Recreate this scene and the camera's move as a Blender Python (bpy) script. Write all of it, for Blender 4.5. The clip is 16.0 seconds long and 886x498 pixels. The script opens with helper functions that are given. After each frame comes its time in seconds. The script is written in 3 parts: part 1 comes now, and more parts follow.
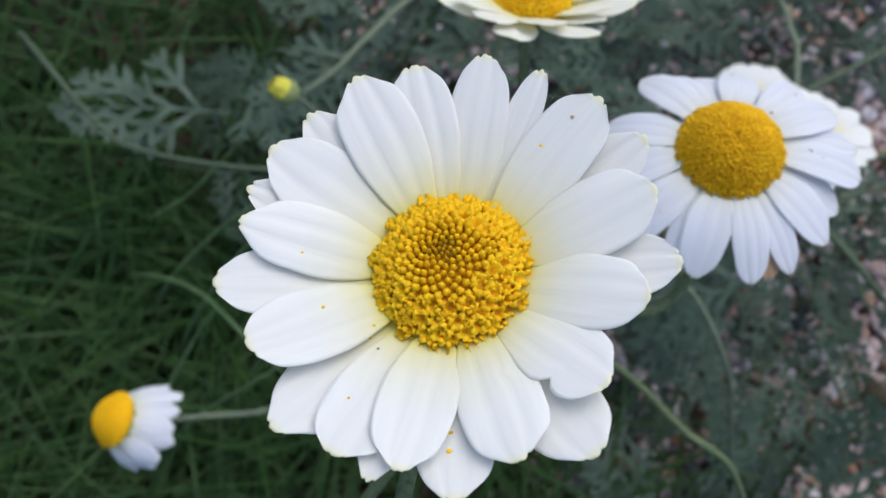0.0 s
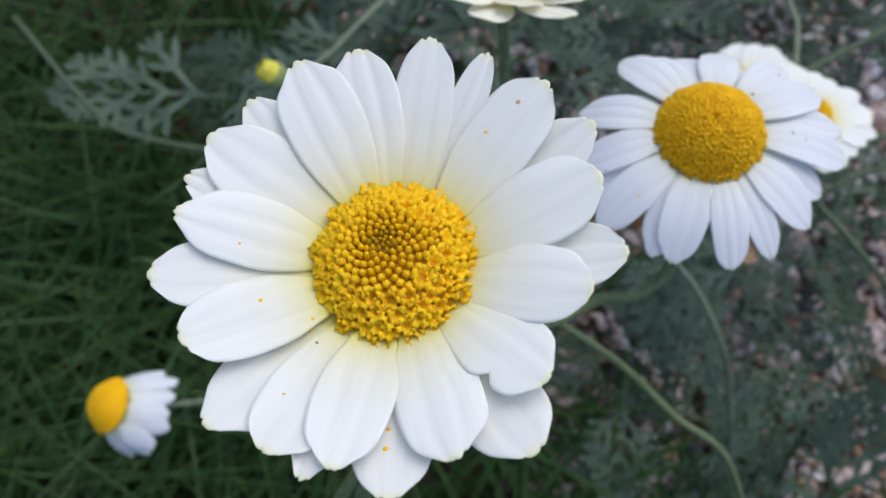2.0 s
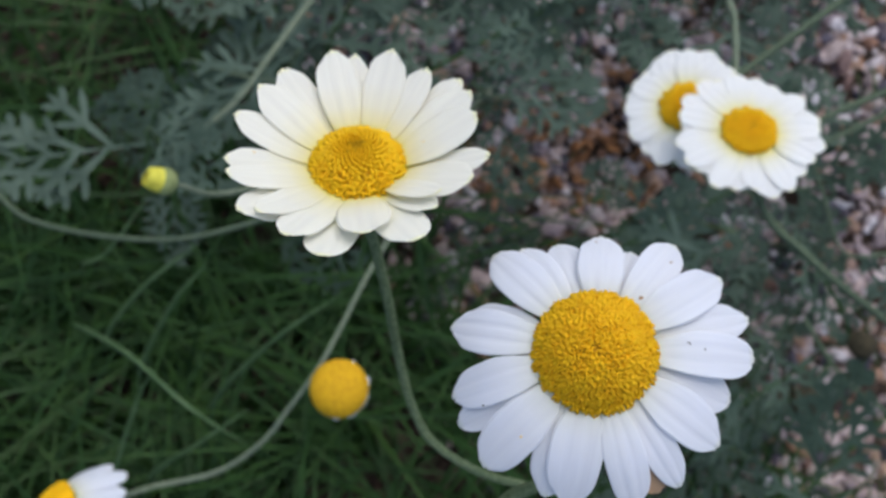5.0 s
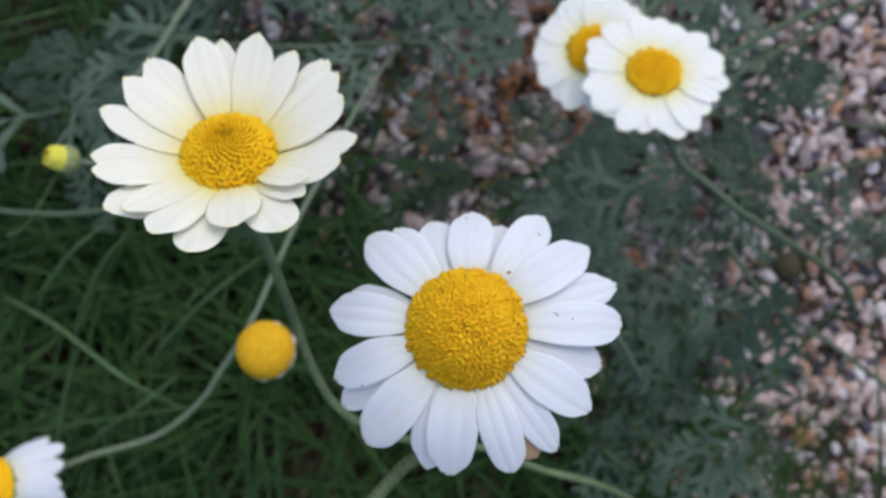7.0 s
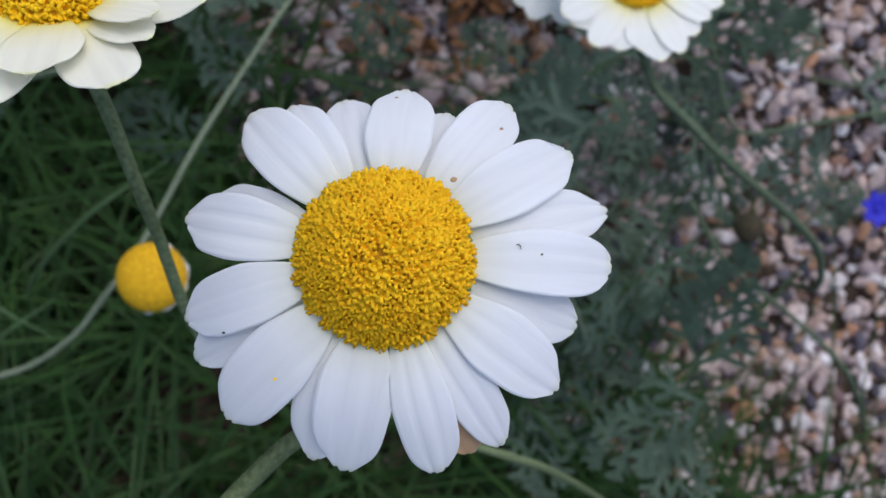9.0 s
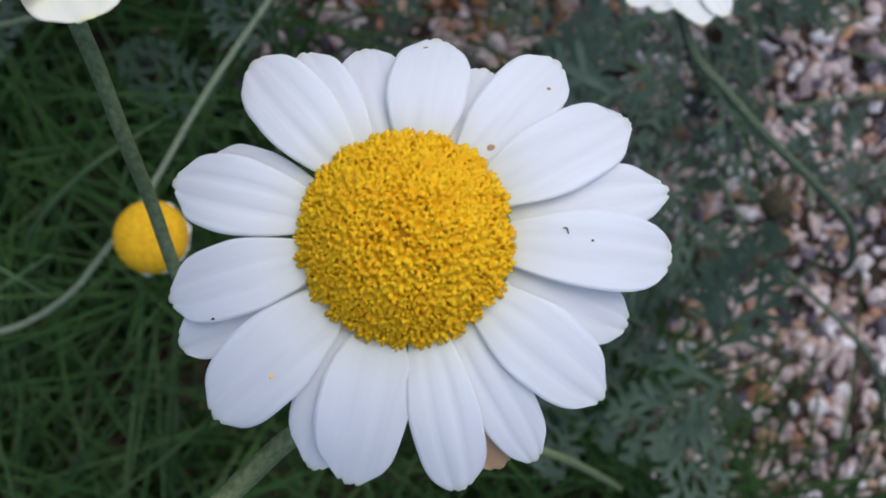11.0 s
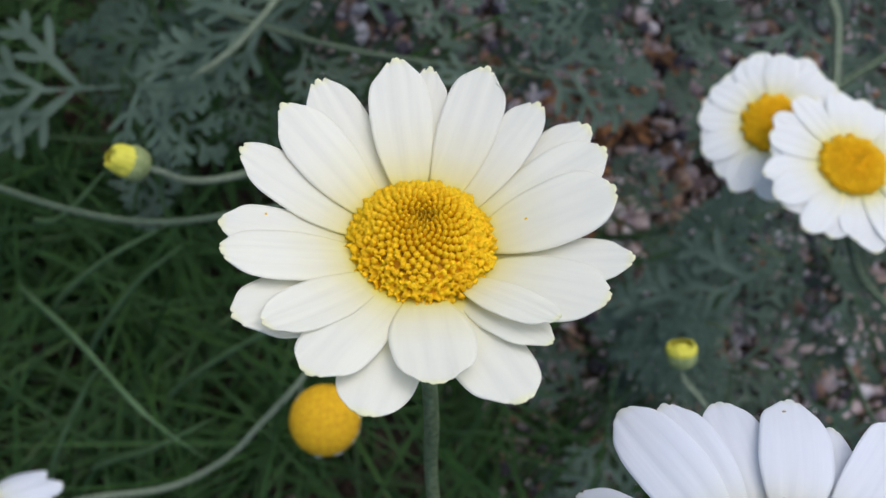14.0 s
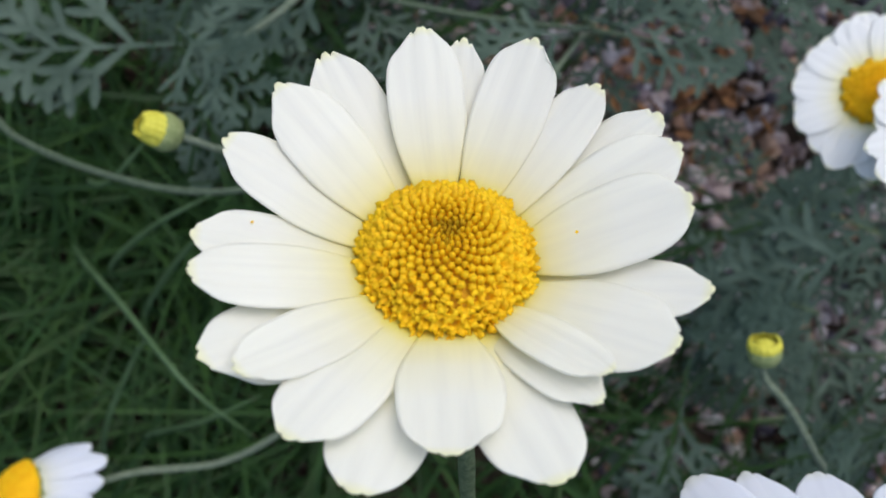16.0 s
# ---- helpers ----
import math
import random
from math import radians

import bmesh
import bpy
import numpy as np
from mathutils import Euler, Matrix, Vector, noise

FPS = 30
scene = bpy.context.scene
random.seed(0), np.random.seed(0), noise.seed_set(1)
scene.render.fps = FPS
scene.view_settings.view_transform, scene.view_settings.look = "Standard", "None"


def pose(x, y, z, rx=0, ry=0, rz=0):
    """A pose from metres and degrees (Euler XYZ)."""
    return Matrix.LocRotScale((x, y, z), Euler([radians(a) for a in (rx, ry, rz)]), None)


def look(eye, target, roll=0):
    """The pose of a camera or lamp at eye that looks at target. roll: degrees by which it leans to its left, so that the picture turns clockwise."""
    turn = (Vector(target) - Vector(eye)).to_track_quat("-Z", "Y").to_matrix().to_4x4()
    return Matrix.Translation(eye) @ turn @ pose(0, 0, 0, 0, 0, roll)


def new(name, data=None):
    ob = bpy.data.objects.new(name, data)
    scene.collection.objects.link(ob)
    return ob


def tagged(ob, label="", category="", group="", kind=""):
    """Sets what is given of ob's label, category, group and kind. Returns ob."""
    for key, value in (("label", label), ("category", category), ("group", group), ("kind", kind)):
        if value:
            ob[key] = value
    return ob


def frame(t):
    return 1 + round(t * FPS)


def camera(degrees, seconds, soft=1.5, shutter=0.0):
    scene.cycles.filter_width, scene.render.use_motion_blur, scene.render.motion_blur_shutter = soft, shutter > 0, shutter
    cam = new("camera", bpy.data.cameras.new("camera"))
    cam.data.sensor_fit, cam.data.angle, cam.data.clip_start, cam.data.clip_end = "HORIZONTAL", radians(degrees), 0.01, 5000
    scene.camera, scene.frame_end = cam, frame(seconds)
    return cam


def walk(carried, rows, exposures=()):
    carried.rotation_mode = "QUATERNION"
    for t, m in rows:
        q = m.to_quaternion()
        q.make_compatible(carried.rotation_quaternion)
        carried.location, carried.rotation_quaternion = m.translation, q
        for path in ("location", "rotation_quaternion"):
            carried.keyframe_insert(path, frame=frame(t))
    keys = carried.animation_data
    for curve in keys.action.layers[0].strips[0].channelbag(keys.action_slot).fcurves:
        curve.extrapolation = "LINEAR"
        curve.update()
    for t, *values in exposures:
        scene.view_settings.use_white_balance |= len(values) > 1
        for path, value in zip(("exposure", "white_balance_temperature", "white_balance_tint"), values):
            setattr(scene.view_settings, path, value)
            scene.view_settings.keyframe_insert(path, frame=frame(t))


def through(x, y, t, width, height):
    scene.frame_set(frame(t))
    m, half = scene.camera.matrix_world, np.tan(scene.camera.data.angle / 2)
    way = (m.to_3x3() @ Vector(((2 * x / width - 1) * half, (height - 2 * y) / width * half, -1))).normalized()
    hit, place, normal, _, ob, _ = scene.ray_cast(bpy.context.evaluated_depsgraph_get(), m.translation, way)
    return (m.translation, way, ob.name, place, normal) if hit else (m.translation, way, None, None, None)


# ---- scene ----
cam = camera(47.75, 16.0)
# thin lens of a phone held close to the flowers
cam.data.dof.use_dof = True
cam.data.dof.focus_distance = 0.091
cam.data.dof.aperture_fstop = 51.0
# seconds, eye in metres, Euler angles in degrees
PATH = [
    (0.0, 0.00090, -0.00057, 0.50332, 15.048, -4.611, -0.959),
    (0.5, 0.00275, -0.00178, 0.50321, 15.256, -4.355, -1.372),
    (1.0, 0.00836, -0.00320, 0.50344, 15.197, -3.698, -1.545),
    (1.5, 0.00610, -0.00138, 0.50419, 14.314, -4.072, -0.939),
    (2.0, 0.00709, 0.00073, 0.50127, 14.011, -3.823, -1.065),
    (2.5, 0.01194, 0.00035, 0.50201, 13.828, -2.689, -0.941),
    (3.0, 0.01482, 0.00277, 0.50184, 12.542, -2.171, -0.972),
    (3.5, 0.01629, 0.00941, 0.50131, 11.187, -1.281, -1.454),
    (4.0, 0.02854, 0.02556, 0.49820, 10.593, -0.720, -3.323),
    (4.2, 0.02931, 0.03407, 0.49385, 10.509, -1.333, -4.282),
    (6.3, 0.03883, 0.05568, 0.49293, 5.293, -3.307, -10.967),
    (6.5, 0.03999, 0.05537, 0.49518, 5.170, -3.675, -10.960),
    (7.0, 0.04452, 0.05535, 0.49701, 5.005, -4.357, -11.601),
    (7.5, 0.04452, 0.05541, 0.49759, 5.170, -4.371, -12.036),
    (8.0, 0.04324, 0.05842, 0.49348, 4.547, -5.200, -11.145),
    (8.5, 0.04695, 0.05585, 0.47310, 2.999, -6.701, -9.323),
    (9.0, 0.05005, 0.05321, 0.45203, 1.491, -8.267, -7.682),
    (9.2, 0.05073, 0.05505, 0.44888, 0.641, -8.738, -7.067),
    (11.5, 0.05053, 0.05474, 0.43702, -0.908, -7.569, -5.521),
    (12.0, 0.04968, 0.05500, 0.43800, -0.589, -7.531, -5.397),
    (12.5, 0.04355, 0.05368, 0.44308, -0.163, -7.651, -5.387),
    (13.0, 0.03847, 0.05573, 0.45118, 2.239, -7.640, -5.668),
    (13.5, 0.03051, 0.06781, 0.45404, 5.183, -5.995, -3.326),
    (14.0, 0.02385, 0.07708, 0.44450, 5.110, -4.673, -2.342),
    (14.5, 0.02608, 0.08255, 0.43459, 4.016, -3.019, -1.894),
    (15.0, 0.02522, 0.08436, 0.42912, 2.681, -2.388, -1.122),
    (15.5, 0.02582, 0.08375, 0.42714, 2.489, -1.725, -0.860),
    (16.0, 0.02914, 0.08346, 0.42650, 2.450, -0.400, -0.879),
]

walk(cam, [(t, pose(x, y, z, a, b, c)) for t, x, y, z, a, b, c in PATH],
     [(0.0, 0.08), (2.0, 0.08), (3.0, 0.06), (4.0, 0.02), (6.5, 0.08), (7.5, 0.09), (8.0, 0.08), (8.5, 0.04), (9.0, 0.0), (11.5, 0.01), (12.5, 0.0), (13.0, 0.03), (14.0, -0.02), (15.0, 0.03), (16.0, 0.09)])

# ---- light: open shade under a bright, even sky ----
SUN_HEIGHT, SUN_TURN = 63.0, 30.0
world = bpy.data.worlds.new("sky")
scene.world = world
world.use_nodes = True
wn = world.node_tree.nodes
sky = wn.new("ShaderNodeTexSky")
sky.sky_type, sky.sun_disc = "NISHITA", False
sky.sun_elevation, sky.sun_rotation = radians(SUN_HEIGHT), radians(SUN_TURN)
sky.dust_density = 2.5
wn["Background"].inputs["Strength"].default_value = 0.17
world.node_tree.links.new(sky.outputs[0], wn["Background"].inputs["Color"])
sun_data = bpy.data.lights.new("sun", "SUN")
sun_data.energy, sun_data.angle, sun_data.color = 1.35, radians(60), (1.0, 0.99, 0.985)
sun = new("sun", sun_data)
sun.matrix_world = look((0.51, 0.883, 2.0), (0, 0, 0))
scene.view_settings.exposure = 0.08


# ---- materials ----
def material(name, rough=0.6, spec=0.3):
    m = bpy.data.materials.new(name)
    m.use_nodes = True
    nt = m.node_tree
    b = nt.nodes["Principled BSDF"]
    b.inputs["Roughness"].default_value = rough
    b.inputs["Specular IOR Level"].default_value = spec
    return m, nt, b


def node(nt, kind, **values):
    n = nt.nodes.new(kind)
    for k, v in values.items():
        n.inputs[k.replace("_", " ")].default_value = v
    return n


def ramp(nt, source, stops):
    r = nt.nodes.new("ShaderNodeValToRGB")
    e = r.color_ramp.elements
    while len(e) < len(stops):
        e.new(0.5)
    for k, (p, c) in zip(e, stops):
        k.position, k.color = p, (*c, 1)
    nt.links.new(source, r.inputs[0])
    return r.outputs[0]


def mix(nt, kind, fac, a, b):
    n = nt.nodes.new("ShaderNodeMix")
    n.data_type, n.blend_type = "RGBA", kind
    for sock, v in ((n.inputs[0], fac), (n.inputs[6], a), (n.inputs[7], b)):
        if isinstance(v, (int, float)):
            sock.default_value = v
        elif isinstance(v, tuple):
            sock.default_value = (*v, 1)
        else:
            nt.links.new(v, sock)
    return n.outputs[2]


def bumped(nt, b, height, strength, distance):
    n = node(nt, "ShaderNodeBump", Strength=strength, Distance=distance)
    nt.links.new(height, n.inputs["Height"])
    nt.links.new(n.outputs[0], b.inputs["Normal"])


def see_through(nt, b, colour, share):
    """Adds light that passes through a thin petal or leaf."""
    t = nt.nodes.new("ShaderNodeBsdfTranslucent")
    if isinstance(colour, tuple):
        t.inputs[0].default_value = (*colour, 1)
    else:
        nt.links.new(colour, t.inputs[0])
    s = nt.nodes.new("ShaderNodeMixShader")
    s.inputs[0].default_value = share
    nt.links.new(b.outputs[0], s.inputs[1])
    nt.links.new(t.outputs[0], s.inputs[2])
    nt.links.new(s.outputs[0], nt.nodes["Material Output"].inputs["Surface"])


def petal_material(name, base, body, tip, spot=None):
    m, nt, b = material(name, 0.55, 0.25)
    co = nt.nodes.new("ShaderNodeTexCoord")
    xyz = nt.nodes.new("ShaderNodeSeparateXYZ")
    nt.links.new(co.outputs["Generated"], xyz.inputs[0])
    along = ramp(nt, xyz.outputs[0], [(0.12, base), (0.22, tuple(0.45 * p + 0.55 * q for p, q in zip(base, body))),
                                      (0.38, tuple(0.14 * p + 0.86 * q for p, q in zip(base, body))), (0.62, body), (0.94, body), (1.0, tip)])
    info = nt.nodes.new("ShaderNodeObjectInfo")
    shift = nt.nodes.new("ShaderNodeVectorMath")
    shift.operation = "ADD"
    nt.links.new(co.outputs["Generated"], shift.inputs[0])
    nt.links.new(info.outputs["Random"], shift.inputs[1])
    vein = node(nt, "ShaderNodeTexNoise", Scale=1.0, Detail=2.0)
    st = node(nt, "ShaderNodeMapping")
    st.inputs["Scale"].default_value = (1.0, 9, 1)
    nt.links.new(shift.outputs[0], st.inputs[0])
    nt.links.new(st.outputs[0], vein.inputs["Vector"])
    tone = ramp(nt, vein.outputs[0], [(0.3, (0.955, 0.955, 0.965)), (0.62, (1, 1, 1))])
    far = nt.nodes.new("ShaderNodeVectorMath")
    far.operation = "ADD"
    nt.links.new(co.outputs["Object"], far.inputs[0])
    nt.links.new(info.outputs["Random"], far.inputs[1])
    speck = node(nt, "ShaderNodeTexVoronoi", Scale=330.0)
    nt.links.new(far.outputs[0], speck.inputs["Vector"])
    dot = ramp(nt, speck.outputs["Distance"], [(0.035, (1, 1, 1)), (0.05, (0, 0, 0))])
    rare = node(nt, "ShaderNodeSeparateColor")
    nt.links.new(speck.outputs["Color"], rare.inputs[0])
    few = ramp(nt, rare.outputs[0], [(0.90, (0, 0, 0)), (0.91, (1, 1, 1))])
    pollen = mix(nt, "MULTIPLY", 1.0, dot, few)
    grain = ramp(nt, rare.outputs[1], [(0.5, (0.80, 0.52, 0.05)), (0.75, (0.30, 0.22, 0.14))])
    col = mix(nt, "MULTIPLY", 1.0, along, tone)
    col = mix(nt, "MIX", pollen, col, grain)
    if spot:
        # a withered patch at its own place on the petal
        place = nt.nodes.new("ShaderNodeVectorMath")
        place.operation = "DISTANCE"
        warp = node(nt, "ShaderNodeTexNoise", Scale=5.0, Detail=3.0)
        nt.links.new(co.outputs["Generated"], warp.inputs["Vector"])
        bent = mix(nt, "LINEAR_LIGHT", 0.12, co.outputs["Generated"], warp.outputs["Color"])
        nt.links.new(bent, place.inputs[0])
        place.inputs[1].default_value = spot
        worn = ramp(nt, place.outputs["Value"], [(0.26, (1, 1, 1)), (0.42, (0, 0, 0))])
        col = mix(nt, "MIX", worn, col, (0.62, 0.42, 0.26))
    nt.links.new(col, b.inputs["Base Color"])
    bumped(nt, b, vein.outputs[0], 0.35, 0.00014)
    see_through(nt, b, col, 0.40)
    return m


PETAL_WHITE = petal_material("petal_white", (0.86, 0.80, 0.22), (0.925, 0.935, 0.915), (0.92, 0.91, 0.66))
PETAL_COOL = petal_material("petal_cool_white", (0.80, 0.82, 0.70), (0.865, 0.89, 0.94), (0.80, 0.82, 0.76))
PETAL_CREAM = petal_material("petal_cream", (0.86, 0.77, 0.12), (0.95, 0.945, 0.86), (0.94, 0.93, 0.62))
PETAL_SPOT = petal_material("petal_withered", (0.80, 0.82, 0.70), (0.865, 0.89, 0.94), (0.80, 0.80, 0.72), (0.84, 0.45, 0.25))


def floret_material(name, a, c):
    m, nt, b = material(name, 0.6, 0.25)
    info = nt.nodes.new("ShaderNodeObjectInfo")
    geo = nt.nodes.new("ShaderNodeNewGeometry")
    add = nt.nodes.new("ShaderNodeMath")
    add.operation = "ADD"
    nt.links.new(info.outputs["Random"], add.inputs[0])
    nt.links.new(geo.outputs["Random Per Island"], add.inputs[1])
    fr = nt.nodes.new("ShaderNodeMath")
    fr.operation = "FRACT"
    nt.links.new(add.outputs[0], fr.inputs[0])
    col = ramp(nt, fr.outputs[0], [(0, a), (1, c)])
    nt.links.new(col, b.inputs["Base Color"])
    see_through(nt, b, col, 0.18)
    return m


BUD_YELLOW = floret_material("floret_bud_yellow", (0.83, 0.49, 0.006), (0.93, 0.60, 0.010))
BUD_GREEN = floret_material("floret_bud_olive", (0.60, 0.38, 0.010), (0.74, 0.45, 0.012))
OPEN_YELLOW = floret_material("floret_open_yellow", (0.93, 0.54, 0.006), (0.98, 0.65, 0.012))
LEMON = floret_material("floret_lemon", (0.88, 0.485, 0.006), (0.97, 0.61, 0.012))


def mottled(name, a, c, scale, rough=0.6, bump=0.3, depth=0.0003, stretch=(1, 1, 1), through=0.0, island=False, each=False):
    m, nt, b = material(name, rough, 0.25)
    co = nt.nodes.new("ShaderNodeTexCoord")
    st = node(nt, "ShaderNodeMapping")
    st.inputs["Scale"].default_value = stretch
    nt.links.new(co.outputs["Object"], st.inputs[0])
    n = node(nt, "ShaderNodeTexNoise", Scale=scale, Detail=4.0)
    nt.links.new(st.outputs[0], n.inputs["Vector"])
    col = ramp(nt, n.outputs[0], [(0.3, a), (0.7, c)])
    if island:
        geo = nt.nodes.new("ShaderNodeNewGeometry")
        tone = ramp(nt, geo.outputs["Random Per Island"], [(0, (0.55, 0.6, 0.6)), (0.6, (1, 1, 0.95)), (1, (1.0, 0.95, 0.7))])
        col = mix(nt, "MULTIPLY", 1.0, col, tone)
    if each:
        info = nt.nodes.new("ShaderNodeObjectInfo")
        col = mix(nt, "MULTIPLY", 1.0, col, ramp(nt, info.outputs["Random"], [(0, (0.62, 0.70, 0.66)), (0.55, (1.0, 1.0, 1.0)), (1, (1.18, 1.15, 1.15))]))
    nt.links.new(col, b.inputs["Base Color"])
    bumped(nt, b, n.outputs[0], bump, depth)
    if through:
        see_through(nt, b, col, through)
    return m


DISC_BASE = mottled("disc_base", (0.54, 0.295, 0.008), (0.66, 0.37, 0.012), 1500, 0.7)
# lightened copy of the base: brightness painted in against shade between joined florets
DISC_LIT = mottled("disc_lit", (0.92, 0.53, 0.006), (0.97, 0.62, 0.010), 1500, 0.7)
BALL_SKIN = mottled("ripe_disc_yellow", (0.55, 0.28, 0.008), (0.78, 0.46, 0.012), 1100, 0.8, 1.0, 0.0006)
STEM = mottled("stem_green", (0.078, 0.116, 0.052), (0.175, 0.222, 0.118), 1500, 0.7, 0.8, 0.0003, (1, 1, 0.25))
STEM_PALE = mottled("stem_pale", (0.10, 0.132, 0.082), (0.19, 0.228, 0.162), 900, 0.8, 0.8, 0.0003, (1, 1, 0.3))
STEM_DULL = mottled("stem_dull", (0.055, 0.082, 0.048), (0.11, 0.146, 0.093), 1100, 0.8, 0.8, 0.0003, (1, 1, 0.3))
BRACT = mottled("bract_green", (0.15, 0.20, 0.07), (0.30, 0.34, 0.15), 1200, 0.75)
LEAF = mottled("leaf_grey_green", (0.041, 0.074, 0.053), (0.100, 0.148, 0.111), 60, 0.65, 0.4, 0.0003, through=0.2, each=True)
GRASS = mottled("grass_green", (0.020, 0.056, 0.013), (0.046, 0.108, 0.028), 60, 0.5, 0.2, 0.0002, through=0.2, island=True)
GRASS_PALE = mottled("grass_pale", (0.075, 0.14, 0.055), (0.125, 0.205, 0.095), 120, 0.55, 0.3, 0.0002, through=0.2)
BUD_TIP = mottled("bud_tip_yellow", (0.50, 0.46, 0.04), (0.70, 0.66, 0.10), 900, 0.6)
BLUE = mottled("blue_petal", (0.02, 0.02, 0.40), (0.05, 0.05, 0.65), 300, 0.6, through=0.2)
DARK_SEED = mottled("withered_dark", (0.02, 0.022, 0.014), (0.07, 0.055, 0.03), 500, 0.9, 1.0, 0.001)
LITTER = mottled("dry_leaf", (0.15, 0.062, 0.03), (0.40, 0.20, 0.10), 180, 0.8, 0.5, 0.0004, island=True)
BROWN = mottled("withered_brown", (0.30, 0.18, 0.09), (0.55, 0.40, 0.24), 800, 0.8)


def ground_material():
    m, nt, b = material("stony_soil", 0.9, 0.15)
    co = nt.nodes.new("ShaderNodeTexCoord")
    big = node(nt, "ShaderNodeTexNoise", Scale=14.0, Detail=5.0)
    grit = node(nt, "ShaderNodeTexVoronoi", Scale=260.0)
    fine = node(nt, "ShaderNodeTexNoise", Scale=700.0, Detail=4.0)
    for n in (big, grit, fine):
        nt.links.new(co.outputs["Object"], n.inputs["Vector"])
    soil = ramp(nt, big.outputs[0], [(0.35, (0.035, 0.026, 0.02)), (0.65, (0.085, 0.064, 0.05))])
    bits = ramp(nt, grit.outputs["Color"], [(0.2, (0.5, 0.45, 0.42)), (0.7, (1.0, 1.0, 1.0)), (0.95, (2.6, 2.3, 2.2))])
    col = mix(nt, "MULTIPLY", 1.0, soil, bits)
    nt.links.new(col, b.inputs["Base Color"])
    bumped(nt, b, fine.outputs[0], 0.8, 0.002)
    return m


def gravel_material():
    m, nt, b = material("flint_gravel", 0.6, 0.35)
    geo = nt.nodes.new("ShaderNodeNewGeometry")
    co = nt.nodes.new("ShaderNodeTexCoord")
    n = node(nt, "ShaderNodeTexNoise", Scale=350.0, Detail=5.0)
    nt.links.new(co.outputs["Object"], n.inputs["Vector"])
    stone = ramp(nt, geo.outputs["Random Per Island"], [
        (0.0, (0.045, 0.042, 0.065)), (0.16, (0.12, 0.105, 0.14)), (0.21, (0.36, 0.18, 0.10)), (0.30, (0.50, 0.33, 0.24)),
        (0.42, (0.36, 0.29, 0.32)), (0.58, (0.52, 0.41, 0.385)), (0.76, (0.61, 0.49, 0.47)), (0.90, (0.70, 0.64, 0.66)), (1.0, (0.80, 0.78, 0.82))])
    tone = ramp(nt, n.outputs[0], [(0.3, (0.54, 0.53, 0.54)), (0.65, (1.0, 1.0, 1.0))])
    nt.links.new(mix(nt, "MULTIPLY", 1.0, stone, tone), b.inputs["Base Color"])
    bumped(nt, b, n.outputs[0], 0.5, 0.0006)
    return m


GROUND, GRAVEL = ground_material(), gravel_material()


# ---- building helpers ----
def mesh_of(name, verts, faces, mat, smooth=True):
    me = bpy.data.meshes.new(name)
    me.from_pydata([tuple(v) for v in verts], [], faces)
    me.materials.append(mat)
    if smooth:
        me.polygons.foreach_set("use_smooth", [True] * len(me.polygons))
    me.update()
    return me


def part(name, me, parent, m=Matrix(), label=""):
    ob = new(name, me)
    ob.parent = parent
    ob.matrix_basis = m
    if label:
        tagged(ob, label)
    return ob


def thing(name, place, label, category, group=""):
    ob = new(name)
    ob.empty_display_size = 0.01
    ob.location = place
    return tagged(ob, label, category, group)


def spline(points, steps):
    """Points along a smooth curve through the given ones."""
    p = [Vector(q) for q in points]
    p = [2 * p[0] - p[1]] + p + [2 * p[-1] - p[-2]]
    out = []
    for i in range(1, len(p) - 2):
        for k in range(steps):
            t = k / steps
            a, b, c, d = p[i - 1:i + 3]
            out.append(0.5 * (2 * b + (c - a) * t + (2 * a - 5 * b + 4 * c - d) * t * t + (3 * b - a - 3 * c + d) * t ** 3))
    return out + [p[-2]]


def tube(points, r0, r1, sides=8, steps=8, rib=0.06):
    """A closed, slightly furrowed stalk along a curve."""
    line = spline(points, steps)
    verts, faces = [], []
    up = Vector((0.31, 0.77, 0.2)).normalized()
    for i, q in enumerate(line):
        d = (line[min(i + 1, len(line) - 1)] - line[max(i - 1, 0)]).normalized()
        x = up.cross(d).normalized()
        y = d.cross(x)
        up = y
        r = r0 + (r1 - r0) * i / (len(line) - 1)
        r *= 1 + 0.08 * noise.noise(q * 90)
        for s in range(sides):
            a = 2 * math.pi * s / sides
            k = r * (1 + (rib if s % 2 else -rib))
            verts.append(q + x * (k * math.cos(a)) + y * (k * math.sin(a)))
    for i in range(len(line) - 1):
        for s in range(sides):
            n = (s + 1) % sides
            faces.append((i * sides + s, i * sides + n, (i + 1) * sides + n, (i + 1) * sides + s))
    faces.append(tuple(range(sides))[::-1])
    last = (len(line) - 1) * sides
    faces.append(tuple(range(last, last + sides)))
    return verts, faces


def lathe(profile, sides=32):
    """A closed solid of revolution from (radius, height) pairs, the first and last on the axis."""
    verts = [Vector((0, 0, profile[0][1]))]
    faces = []
    rings = profile[1:-1]
    for r, z in rings:
        verts += [Vector((r * math.cos(2 * math.pi * s / sides), r * math.sin(2 * math.pi * s / sides), z)) for s in range(sides)]
    verts.append(Vector((0, 0, profile[-1][1])))
    for s in range(sides):
        n = (s + 1) % sides
        faces.append((0, 1 + s, 1 + n))
        for k in range(len(rings) - 1):
            o = 1 + k * sides
            faces.append((o + s, o + sides + s, o + sides + n, o + n))
        o = 1 + (len(rings) - 1) * sides
        faces.append((o + s, len(verts) - 1, o + n))
    return verts, faces


MM = 0.001


